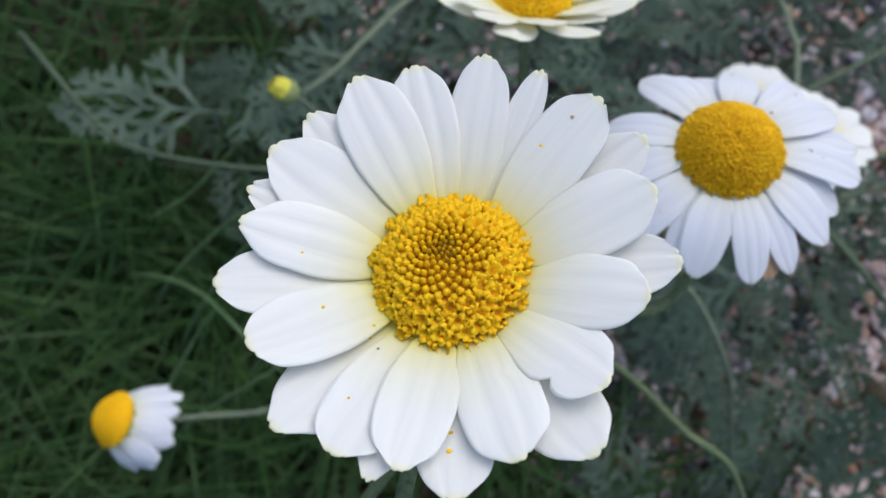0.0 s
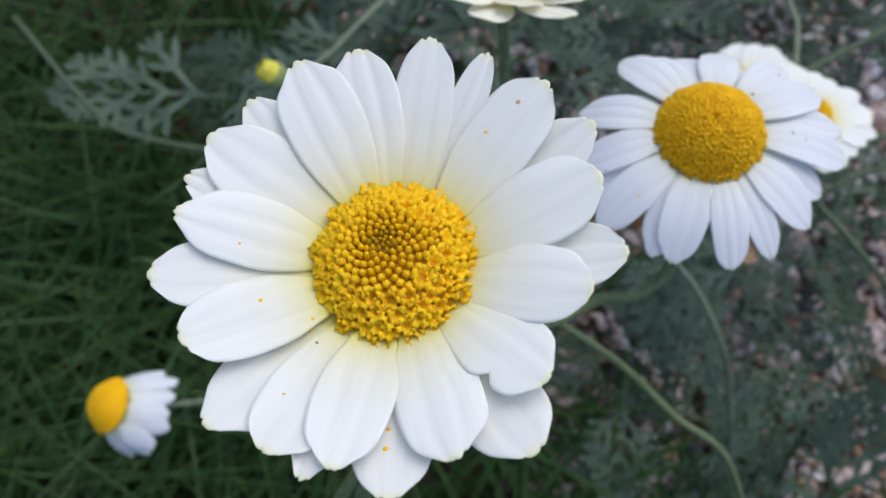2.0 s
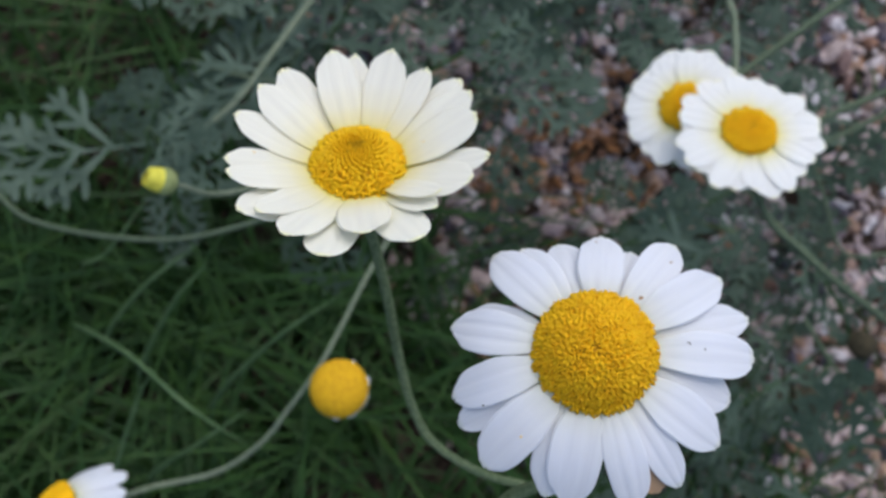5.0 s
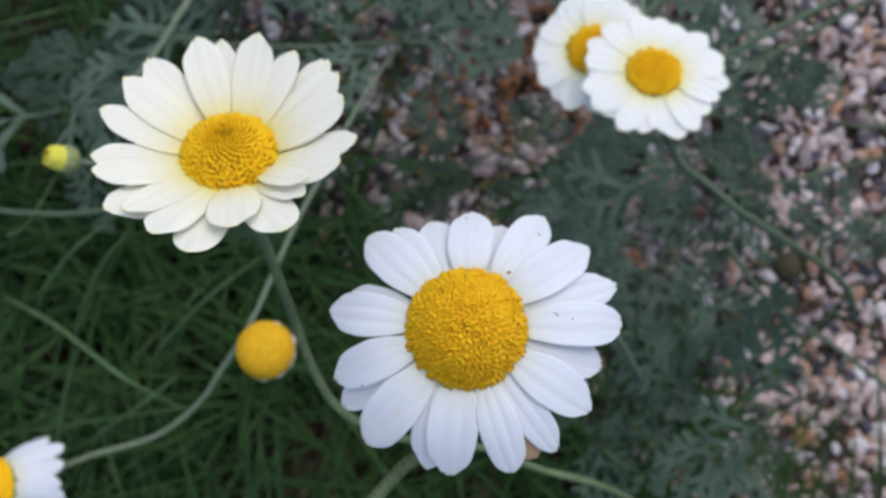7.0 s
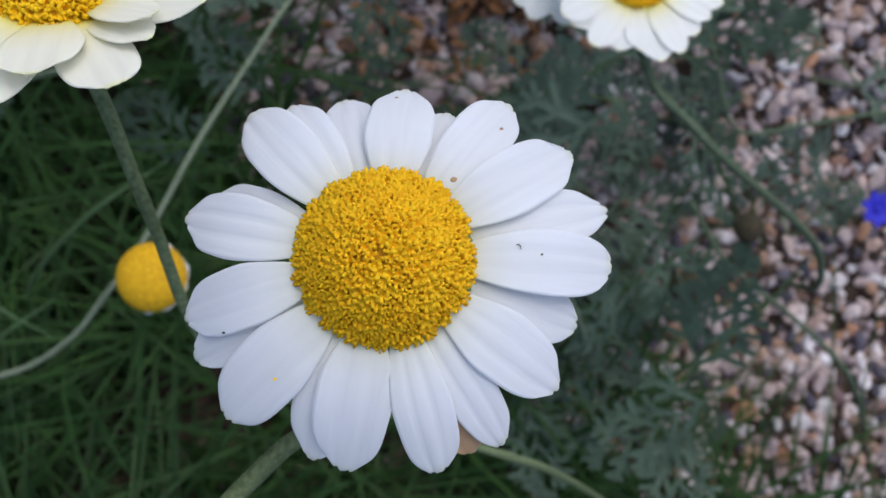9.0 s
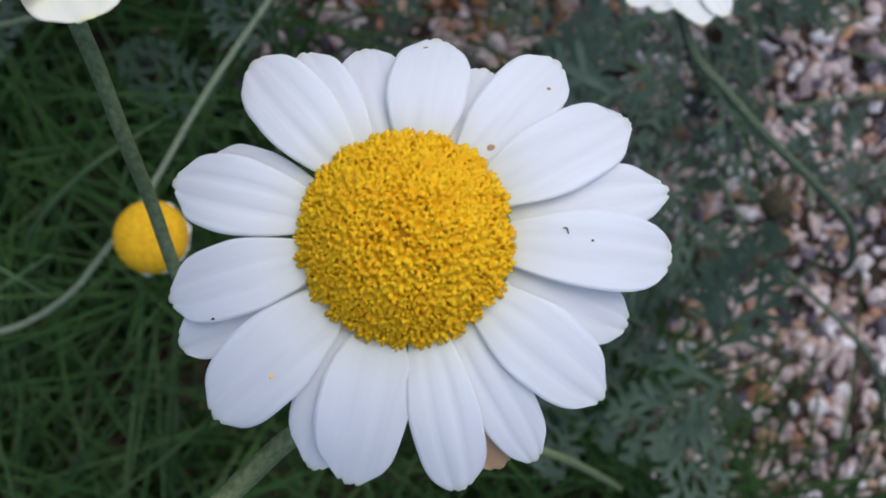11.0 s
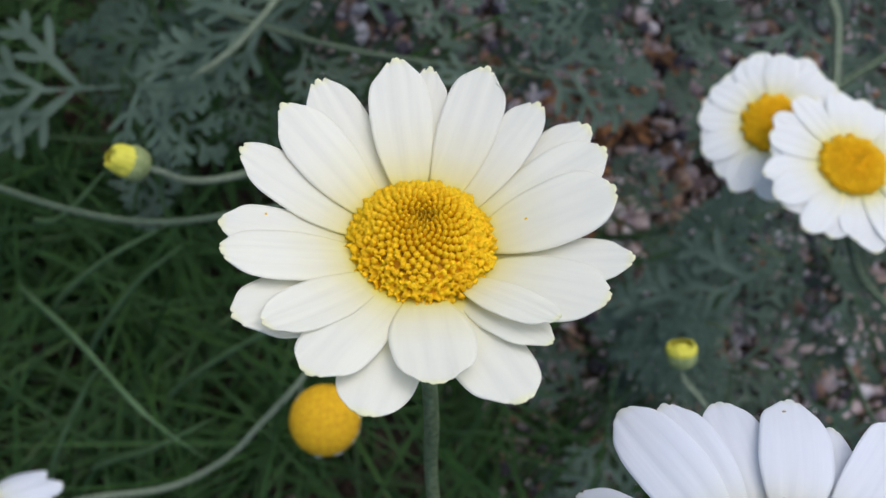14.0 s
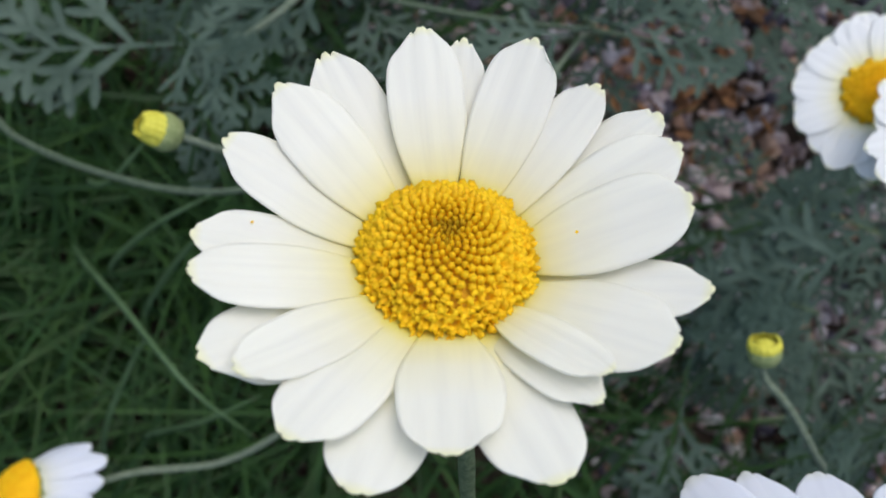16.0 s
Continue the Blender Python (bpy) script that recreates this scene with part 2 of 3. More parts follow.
def petal_mesh(length, width, mat, rng, lift=0.0, droop=0.0, cup=0.0, twist=0.0, sway=0.0, name="petal", nu=18, nv=18, teeth=1.0, depth=0.3, torn=None):
    """A strap-shaped ray petal along +x, narrow at its foot, with two shallow furrows and a blunt, toothed end; in millimetres.
    torn: how far along, on which side and how deep a notch is torn out of its edge."""
    thick = 0.13
    ph = rng.uniform(0, 6)
    notch = [rng.uniform(0.28, 0.46), -rng.uniform(0.28, 0.46)] + ([rng.uniform(-0.1, 0.1)] if rng.random() < 0.35 else [])
    deep = [teeth * rng.uniform(0.008, 0.024) * (1, 1, 0.5)[k] for k in range(len(notch))]
    wide = rng.uniform(0.50, 0.62)
    blunt = rng.uniform(0.05, 0.10)
    skew = rng.uniform(-0.025, 0.025)
    taper, shape = rng.uniform(0.70, 0.82), rng.uniform(2.4, 3.2)
    ragged = rng.uniform(0, 60)
    furrow = rng.uniform(0.25, 0.55)
    top, low = [], []
    for i in range(nu + 1):
        u0 = 1 - (1 - i / nu) ** 1.35
        for j in range(nv + 1):
            v = 2 * j / nv - 1
            end = 1 - blunt * abs(v) ** 2.2 + skew * v - sum(d * math.exp(-((v - n) / 0.11) ** 2) for n, d in zip(notch, deep))
            u = u0 * (1 + (end - 1) * u0 ** 4)
            w = 0.34 + 0.66 * math.sin(min(1, u0 / wide) * math.pi / 2) ** 1.1
            if u0 > wide:
                w *= math.sqrt(1 - taper * ((u0 - wide) / (1 - wide)) ** shape)
            w *= 0.5 * width * (1 + 0.03 * noise.noise(Vector((u0 * 5, v, ragged))))
            if torn and v * torn[1] > 0:
                w *= 1 - torn[2] * math.exp(-((u0 - torn[0]) / 0.05) ** 2)
            x = u * length
            y = v * w + sway * length * u * u
            z = lift * math.sin(u * math.pi * 0.95) - droop * u ** (1.7 if droop > 0 else 1.2) + cup * (v * v - 0.3) * (0.3 + u)
            z -= furrow * depth * (math.exp(-((v - 0.33) / 0.13) ** 2) + math.exp(-((v + 0.33) / 0.13) ** 2)) * min(1, 2.5 * u)
            z += 0.10 * math.sin(3.1 * u + ph) * v + twist * v * u * w + 0.22 * teeth * noise.noise(Vector((u * 2.2, v * 1.1, ragged))) * u
            top.append(Vector((x, y, z)) * MM)
            low.append(Vector((x, y, z - thick)) * MM)
    verts = top + low
    n0 = len(top)
    faces = []
    row = nv + 1
    for i in range(nu):
        for j in range(nv):
            a = i * row + j
            faces.append((a, a + row, a + row + 1, a + 1))
            faces.append((n0 + a, n0 + a + 1, n0 + a + row + 1, n0 + a + row))
    edge = [j for j in range(row)] + [i * row + nv for i in range(1, nu + 1)] + [nu * row + j for j in range(nv - 1, -1, -1)] + [i * row for i in range(nu - 1, 0, -1)]
    for k, a in enumerate(edge):
        b = edge[(k + 1) % len(edge)]
        faces.append((a, b, n0 + b, n0 + a))
    return mesh_of(name, verts, faces, mat)


def bud_floret(r, h):
    """An unopened disc floret: a peg with a domed, five-ridged top."""
    verts, faces = [], []
    n = 10
    rings = ((0.8, -0.6, 0), (0.92, 0.05, 0.05), (1.0, 0.36, 0.10), (0.74, 0.70, 0.22), (0.3, 0.92, 0.3))
    for k, z, rib in rings:
        for a in range(n):
            t = 2 * math.pi * a / n
            q = r * k * (1 + (rib if a % 2 else -rib))
            verts.append(Vector((q * math.cos(t), q * math.sin(t), h * z)) * MM)
    verts.append(Vector((0, 0, h * 0.96)) * MM)
    for i in range(len(rings) - 1):
        for a in range(n):
            b = (a + 1) % n
            faces.append((i * n + a, i * n + b, (i + 1) * n + b, (i + 1) * n + a))
    top = (len(rings) - 1) * n
    faces += [(top + a, top + (a + 1) % n, len(verts) - 1) for a in range(n)]
    return verts, faces


def open_floret(r, h, broad):
    """An open disc floret: five blunt lobes that spread from a short tube, with a deep hollow in the middle."""
    verts, faces = [], []
    for a in range(5):
        t = 2 * math.pi * a / 5
        verts.append(Vector((0.5 * r * math.cos(t), 0.5 * r * math.sin(t), -0.8 * h)) * MM)
    for turn_tip, tip, zt, gap, zg in ((16, 1.06, 0.30, 0.60, 0.04), (20, 0.76, 0.54, 0.50, 0.36)) if broad else ((11, 1.10, 0.34, 0.44, 0.00), (16, 0.80, 0.56, 0.36, 0.30)):
        for a in range(5):
            for turn, k, z in ((-turn_tip, tip, zt), (turn_tip, tip, zt), (36, gap, zg)):
                t = radians(72 * a + turn)
                verts.append(Vector((k * r * math.cos(t), k * r * math.sin(t), z * h)) * MM)
    for a in range(5):
        t = 2 * math.pi * a / 5
        verts.append(Vector(((0.34 if broad else 0.26) * r * math.cos(t), (0.34 if broad else 0.26) * r * math.sin(t), -0.2 * h)) * MM)
    verts.append(Vector((0, 0, -0.6 * h)) * MM)
    for a in range(15):
        n = (a + 1) % 15
        faces.append((5 + a, 5 + n, 20 + n, 20 + a))
    for a in range(5):
        n = (a + 1) % 5
        o, q = 5 + 3 * a, 20 + 3 * a
        faces += [(a, o + 1, o), (a, o + 2, o + 1), (a, n, o + 2), (n, 5 + 3 * n, o + 2)]
        faces += [(q, q + 1, 35 + a), (q + 1, q + 2, 35 + a), (q + 2, 35 + n, 35 + a), (q + 2, 20 + 3 * n, 35 + n), (35 + a, 35 + n, 40)]
    return verts, faces


def dome(s, height, dimple=0.0):
    """Height of a flower's disc at the share s of its radius, and the slope there."""
    f = lambda q: height * (1 - q ** 2.6) - dimple * math.exp(-(q / 0.3) ** 2)
    return f(s), (f(s + 0.01) - f(s - 0.01)) / 0.02


def flower_disc(root, head, radius, height, count, open_from, size, rng, dimple=0.0, yellow=OPEN_YELLOW, pieces=300, off=(0, 0), wide=1.0):
    """The disc of a daisy with its florets on a golden-angle spiral."""
    sink = 0.45 if pieces else 0.0
    prof = [(0, -1.2), (radius * 0.8, -1.2), (radius * 0.97, -0.3)]
    prof += [(radius * s, dome(s, height, dimple)[0] - sink) for s in (0.96, 0.88, 0.75, 0.6, 0.45, 0.3, 0.15)] + [(0, dome(0, height, dimple)[0] - sink)]
    disc = part("disc", mesh_of("disc", *lathe([(a * MM, b * MM) for a, b in prof], 40), DISC_BASE if pieces else DISC_LIT), root, head, "domed yellow disc of tiny florets")
    buds = [mesh_of("floret", *bud_floret(size * q, size * 1.9), mat) for q, mat in ((0.78, BUD_GREEN), (0.92, BUD_YELLOW), (1.0, BUD_YELLOW))]
    stars = []
    for q in (0.95, 1.1, 1.3):
        v, f = open_floret(size * q * wide, size * (1.45 if open_from < 0.2 else 1.8), open_from > 0.3)
        v = [Vector((p.x * rng.uniform(0.9, 1.12), p.y * rng.uniform(0.9, 1.12), p.z * rng.uniform(0.8, 1.2))) for p in v]
        stars.append(mesh_of("floret", v, f, yellow))
    rest_v, rest_f, rest_m = [], [], []
    order = list(range(count))
    keep = set(range(count - pieces, count)) if count > pieces else set(order)
    for i in order:
        s = ((i + 0.6) / count) ** (0.5 if open_from < 0.3 else 0.6)
        a = i * 2.399963 + rng.uniform(-0.03, 0.03)
        z, k = dome(s, height, dimple)
        normal = Vector((-k / radius * math.cos(a), -k / radius * math.sin(a), 1)).normalized()
        normal = (normal + Vector((rng.uniform(-1, 1), rng.uniform(-1, 1), 0)) * (0.22 if open_from < 0.2 else 0.13)).normalized()
        place = Vector((radius * s * math.cos(a) + off[0] * (1 - s), radius * s * math.sin(a) + off[1] * (1 - s), z)) * MM
        is_open = s + rng.uniform(-0.05, 0.05) > open_from
        if is_open and open_from > 0.3 and i % 5 in (0, 2):
            continue
        me = rng.choice(stars) if is_open else buds[0 if s < 0.15 else 1 if s < 0.45 else 2]
        grow = 0.52 + 0.52 * min(1, s / 0.6) if not is_open else rng.uniform(0.9, 1.25) * (1.3 if open_from > 0.3 else 1)
        tall = rng.uniform(0.85, 1.15 if open_from < 0.2 else 1.3) * (1.25 if is_open and s > 0.93 else 1) * (1.5 - s if not is_open else 1)
        m = Matrix.Translation(place) @ normal.to_track_quat("Z", "Y").to_matrix().to_4x4() @ pose(0, 0, 0, 0, 0, rng.uniform(0, 360)) @ Matrix.Diagonal((grow, grow, grow * tall, 1))
        if i in keep:
            part("floret", me, disc, m)
        else:
            o = len(rest_v)
            rest_v += [m @ v.co for v in me.vertices]
            rest_f += [tuple(o + q for q in p.vertices) for p in me.polygons]
            rest_m += [1 if s < 0.16 + rng.uniform(-0.12, 0.12) else 0] * len(me.polygons)
    if rest_f:
        centre = mesh_of("disc_centre", rest_v, rest_f, yellow if open_from < 0.3 else BUD_YELLOW)
        if open_from > 0.3:
            centre.materials.append(BUD_GREEN)
            centre.polygons.foreach_set("material_index", rest_m)
        tagged(part("disc_centre", centre, disc), kind="stuff")
    return disc


def calyx(root, head, radius, depth=5.0):
    prof = [(0, -depth), (radius * 0.3, -depth + 0.1), (radius * 0.7, -depth * 0.72), (radius * 0.97, -depth * 0.36), (radius * 0.98, -0.9), (0, -0.9)]
    v, f = lathe([(a * MM, b * MM) for a, b in prof], 26)
    v = [Vector((p.x * (1 + 0.05 * (i % 2)), p.y * (1 + 0.05 * (i % 2)), p.z)) for i, p in enumerate(v)]
    part("calyx", mesh_of("calyx", v, f, BRACT), root, head, "grey-green cup of scaly bracts")


def rays(root, head, table, radius, mat, rng, lift=0.5, droop=0.6, step=0.42, cup=0.15, spotted=None, torn={}):
    """Ray petals from rows of azimuth in degrees, tip radius and width in millimetres, and layer."""
    for az, reach, width, layer in table:
        foot = radius * 0.74
        me = petal_mesh(reach * 1.005 - foot, width * (1.30, 1.19, 1.15)[layer], mat, rng, lift + rng.uniform(-0.06, 0.06) + 0.1 * (layer - 1), droop + rng.uniform(-0.1, 0.1) - 0.15 * (layer - 1),
                        rng.uniform(-1.2, 0.3) * cup, rng.uniform(-0.03, 0.03), rng.uniform(-0.01, 0.01), torn=torn.get(az))
        if (az, layer) == spotted:
            me.materials[0] = PETAL_SPOT
        part("petal", me, root, head @ pose(0, 0, 0, 0, 0, az) @ Matrix.Translation(Vector((foot, 0, -0.75 + step * (layer - 1))) * MM))


def stalk(root, points, r0, r1, mat, name="stem", label=""):
    """A stalk in world places, hung under a thing."""
    o = Vector(root.location)
    v, f = tube([Vector(p) - o for p in points], r0 * MM, r1 * MM)
    return part(name, mesh_of(name, v, f, mat), root, Matrix(), label)


def below(head, d):
    return head @ Vector((0, 0, -d * MM))


# ---- ground ----
def ground_sheet():
    near = [i * 0.018 - 0.6 for i in range(78)]
    xs = [-80, -20, -5, -2, -1] + near + [1.1, 2, 5, 20, 80]
    verts, faces = [], []
    for y in xs:
        for x in xs:
            z = 0.006 * noise.noise(Vector((x * 9, y * 9, 0))) + 0.003 * noise.noise(Vector((x * 40, y * 40, 3)))
            if max(abs(x), abs(y)) > 0.9:
                z = 0
            verts.append((x, y, z - 0.004))
    n = len(xs)
    for j in range(n - 1):
        for i in range(n - 1):
            a = j * n + i
            faces.append((a, a + 1, a + n + 1, a + n))
    tagged(new("ground", mesh_of("ground", verts, faces, GROUND)), "dark stony garden soil under gravel and grass", "ground", kind="structure")


def ground_z(x, y):
    return 0.006 * noise.noise(Vector((x * 9, y * 9, 0))) + 0.003 * noise.noise(Vector((x * 40, y * 40, 3))) - 0.004


def grassy(x, y):
    """Over 0 where the lawn's edge grows, below 0 on the gravel."""
    edge = 0.068 - 0.42 * (y - 0.10) if y > 0.0 else 0.11 - 1.8 * y
    return edge - x + 0.035 * noise.noise(Vector((x * 14, y * 14, 7)))


def thin_out(x, y, rng):
    """True where the planting runs out, away from the flowers."""
    far = math.hypot(x - 0.1, (y - 0.1) * 1.1) + 0.14 * noise.noise(Vector((x * 5, y * 5, 2)))
    return far > 0.40 + 0.14 * rng.random()


def gravel_bed():
    rng = random.Random(4)
    bm = bmesh.new()
    bmesh.ops.create_icosphere(bm, subdivisions=1, radius=1)
    ball_v = [v.co.copy() for v in bm.verts]
    ball_f = [tuple(v.index for v in f.verts) for f in bm.faces]
    bm.free()
    verts, faces = [], []
    for _ in range(44000):
        x, y = rng.uniform(-0.02, 0.72), rng.uniform(-0.40, 0.60)
        if grassy(x, y) > 0.02 and rng.random() < (0.985 if grassy(x, y) > 0.045 else 0.85):
            continue
        if thin_out(x, y, rng):
            continue
        size = rng.choice((1.3, 1.6, 2.0, 2.4, 3.0, 4.2)) * MM * rng.uniform(0.8, 1.2)
        m = Matrix.Translation((x, y, ground_z(x, y) + size * rng.uniform(0.1, 0.8))) @ pose(0, 0, 0, rng.uniform(-30, 30), rng.uniform(-30, 30), rng.uniform(0, 360))
        sx, sy, sz = size * rng.uniform(1.0, 1.75), size * rng.uniform(0.7, 1.05), size * rng.uniform(0.5, 0.85)
        o = len(verts)
        sd = Vector((rng.uniform(0, 99), rng.uniform(0, 99), 0))
        for v in ball_v:
            k = 1 + 0.45 * noise.noise(v * 1.5 + sd)
            verts.append(m @ Vector((v.x * sx * k, v.y * sy * k, v.z * sz * k)))
        faces += [(a + o, b + o, c + o) for a, b, c in ball_f]
    me = mesh_of("gravel", verts, faces, GRAVEL, False)
    tagged(new("gravel", me), "loose pink, buff and grey flint gravel", "gravel", kind="stuff")


def leaf_litter():
    """Dry, curled leaf scraps that lie among the stones."""
    rng = random.Random(31)
    verts, faces = [], []
    for _ in range(95):
        x, y = rng.gauss(0.132, 0.026), rng.gauss(0.170, 0.026)
        length, width = rng.uniform(0.004, 0.011), rng.uniform(0.0012, 0.0028)
        m = Matrix.Translation((x, y, ground_z(x, y) + rng.uniform(0.003, 0.007))) @ pose(0, 0, 0, rng.uniform(-35, 35), rng.uniform(-30, 30), rng.uniform(0, 360))
        o = len(verts)
        curl = rng.uniform(0.1, 0.5)
        for i in range(5):
            u = i / 4
            w = width * (0.25 + 0.75 * math.sin(math.pi * (0.12 + 0.8 * u)))
            z = curl * length * u * u
            verts += [m @ Vector((u * length, -w, z + 0.3 * w)), m @ Vector((u * length, 0, z)), m @ Vector((u * length, w, z + 0.3 * w)), m @ Vector((u * length, 0, z - 0.0003))]
        for i in range(4):
            a = o + 4 * i
            faces += [(a + k, a + (k + 1) % 4, a + 4 + (k + 1) % 4, a + 4 + k) for k in range(4)]
    tagged(new("leaf_litter", mesh_of("leaf_litter", verts, faces, LITTER)), "dry orange-brown leaf scraps among the stones", "leaf litter", kind="stuff")


def blade(verts, faces, foot, lean, length, width, bend, rng):
    """One grass blade: a folded, tapering strip that arches over."""
    o = len(verts)
    side = Vector((-lean.y, lean.x, 0))
    n = 6
    for i in range(n + 1):
        u = i / n
        p = foot + lean * (length * (0.25 * u + bend * u * u)) + Vector((0, 0, length * (u - 0.45 * bend * u * u)))
        p += side * (0.02 * length * math.sin(4 * u + foot.x * 90))
        w = width * (1 - u ** 2.2) + 0.00008
        verts += [p - side * w, p - Vector((0, 0, 1)) * w * 0.35 - lean * w * 0.3, p + side * w]
    for i in range(n):
        a = o + 3 * i
        faces += [(a, a + 1, a + 4, a + 3), (a + 1, a + 2, a + 5, a + 4)]


LONG_BLADES = [
    ([(-0.10, 0.085, 0.0), (-0.082, 0.092, 0.085), (-0.052, 0.102, 0.144), (-0.026, 0.11, 0.172)], 1.5),
    ([(-0.09, 0.065, 0.0), (-0.07, 0.077, 0.085), (-0.042, 0.095, 0.145), (-0.023, 0.104, 0.172)], 1.5),
    ([(-0.06, 0.045, 0.0), (-0.042, 0.061, 0.087), (-0.01, 0.077, 0.147), (0.019, 0.088, 0.176)], 1.4),
    ([(-0.12, 0.11, 0.0), (-0.094, 0.1, 0.084), (-0.06, 0.081, 0.142), (-0.037, 0.059, 0.158), (-0.021, 0.044, 0.149)], 1.3),
    ([(-0.09, 0.02, 0.0), (-0.07, 0.036, 0.083), (-0.039, 0.047, 0.135), (-0.019, 0.056, 0.150)], 1.3),
    ([(-0.11, 0.13, 0.0), (-0.089, 0.123, 0.086), (-0.063, 0.116, 0.144), (-0.041, 0.127, 0.172)], 1.4),
    ([(-0.09, 0.0, 0.0), (-0.085, 0.03, 0.081), (-0.06, 0.065, 0.131), (-0.048, 0.073, 0.150)], 1.2)]


def long_blade(line, wide):
    """A single broad blade that arches out of the grass."""
    pts = spline([Vector(q) - Vector(line[0]) for q in line], 6)
    verts, faces = [], []
    for i, q in enumerate(pts):
        d = (pts[min(i + 1, len(pts) - 1)] - pts[max(i - 1, 0)]).normalized()
        side = d.cross(Vector((0, 0, 1))).normalized() * 0.85 * wide * MM * (1 - (i / (len(pts) - 1)) ** 3 * 0.9)
        verts += [q - side, q - Vector((0, 0, 0.0006)), q + side, q + Vector((0, 0, 0.0001))]
    for i in range(len(pts) - 1):
        a = 4 * i
        faces += [(a + k, a + (k + 1) % 4, a + 4 + (k + 1) % 4, a + 4 + k) for k in range(4)]
    ob = new("grass_blade", mesh_of("grass_blade", verts, faces, GRASS_PALE))
    ob.location = line[0]
    tagged(ob, "long pale green grass blade arching out of the lawn", "grass blade", "long grass blades")


def lawn():
    rng = random.Random(11)
    verts, faces = [], []
    for _ in range(3300):
        x, y = rng.uniform(-0.55, 0.45), rng.uniform(-0.42, 0.60)
        g = grassy(x, y)
        if thin_out(x, y, rng):
            continue
        if g < 0.0 and rng.random() > (0.5 if 0.10 < x < 0.20 and -0.07 < y < 0.03 else 0.2 if 0.09 < x < 0.19 and -0.05 < y < 0.12 else 0.02):
            continue
        if y > 0.17 and rng.random() > (0.75 if x < -0.06 else 0.35):
            continue
        way = rng.uniform(0, 2 * math.pi)
        tall = rng.uniform(0.07, 0.16) * (1 if g > 0.02 else 0.5)
        for _ in range(rng.randint(4, 8)):
            a = way + rng.gauss(0, 0.9)
            q = Vector((x + rng.gauss(0, 0.006), y + rng.gauss(0, 0.006), 0))
            q.z = ground_z(q.x, q.y) - 0.003
            blade(verts, faces, q, Vector((math.cos(a), math.sin(a), 0)), tall * rng.uniform(0.6, 1.15), rng.uniform(0.0006, 0.0015), rng.uniform(0.2, 1.1), rng)
    tagged(new("grass", mesh_of("grass", verts, faces, GRASS)), "long dark green uncut grass", "grass", kind="stuff")


# ---- feathery foliage ----
def feather_leaf(length, rng):
    """A twice-divided leaf along +x: a midrib with paired lobed leaflets, each a raised, folded lance."""
    verts, faces = [], []

    def lance(a, b, w, sag):
        o = len(verts)
        d = (b - a)
        side = Vector((-d.y, d.x, 0)).normalized() * w
        for u, k in ((0, 0.45), (0.35, 0.9), (0.7, 1.0), (0.92, 0.55), (1, 0.05)):
            p = a + d * u - Vector((0, 0, sag * u * u))
            verts.extend((p - side * k, p + Vector((0, 0, -0.35 * w * k)), p + side * k))
        for i in range(4):
            q = o + 3 * i
            faces.extend(((q, q + 1, q + 4, q + 3), (q + 1, q + 2, q + 5, q + 4)))

    def rib(u):
        return Vector((length * u, 0.04 * length * math.sin(2.2 * u), 0.10 * length * math.sin(2.4 * u) - 0.16 * length * u * u))

    for i in range(6):
        a, b = rib(i / 6), rib((i + 1) / 6)
        lance(a, b, 0.013 * length, 0)
    pairs = 5
    for i in range(pairs):
        u = 0.26 + 0.66 * i / (pairs - 1)
        reach = length * (0.36 * math.sin(math.pi * min(1, 0.28 + 0.66 * u)) + 0.05) * rng.uniform(0.85, 1.15)
        for s in (-1, 1):
            ang = radians(rng.uniform(38, 56) - 16 * u)
            d = Vector((math.cos(ang), s * math.sin(ang), rng.uniform(-0.15, 0.25)))
            a = rib(u + 0.015 * s)
            lance(a, a + d * reach, 0.026 * length, 0.12 * reach)
            for k in (0.42, 0.74):
                for s2 in (-1, 1):
                    e = Vector((math.cos(ang + 0.75 * s2), s * math.sin(ang + 0.75 * s2 * 1.0), rng.uniform(-0.1, 0.1)))
                    q = a + d * reach * k - Vector((0, 0, 0.12 * reach * k * k))
                    lance(q, q + e * reach * rng.uniform(0.42, 0.6) * (1.3 - k), 0.022 * length, 0)
    lance(rib(0.95), rib(1.0) + Vector((0.10 * length, 0, 0)), 0.024 * length, 0)
    return mesh_of("leaf", verts, faces, LEAF)


LEAF_RNG = random.Random(21)
LEAVES = [feather_leaf(q, LEAF_RNG) for q in (0.042, 0.05, 0.058, 0.066, 0.05)]


def shoot(foot, top, leaves, seed, spread=1.0, label="grey-green feathery shoot of a garden chamomile", stem=True):
    """A leafy side shoot: a stalk that carries feathery leaves."""
    rng = random.Random(seed)
    root = thing("leafy_shoot", foot, label, "foliage", "feathery shoots")
    mid = (Vector(foot) + Vector(top)) / 2 + Vector((rng.uniform(-0.02, 0.02), rng.uniform(-0.02, 0.02), 0))
    line = [Vector(foot) - Vector((0, 0, 0.006)), mid, Vector(top)]
    stalk(root, line, 1.0, 0.5, STEM)
    pts = spline(line, 12)
    for i in range(leaves):
        q = pts[int((0.25 + 0.75 * i / max(1, leaves - 1)) * (len(pts) - 1))] - Vector(foot)
        m = Matrix.Translation(q) @ pose(0, 0, 0, 0, 0, i * 137.5 + rng.uniform(-25, 25)) @ pose(0, 0, 0, rng.uniform(-25, 25), rng.uniform(-38, 12), 0)
        k = rng.uniform(0.75, 1.1) * spread
        part("leaf", LEAVES[rng.randrange(5)], root, m @ Matrix.Diagonal((k, k, k, 1)))


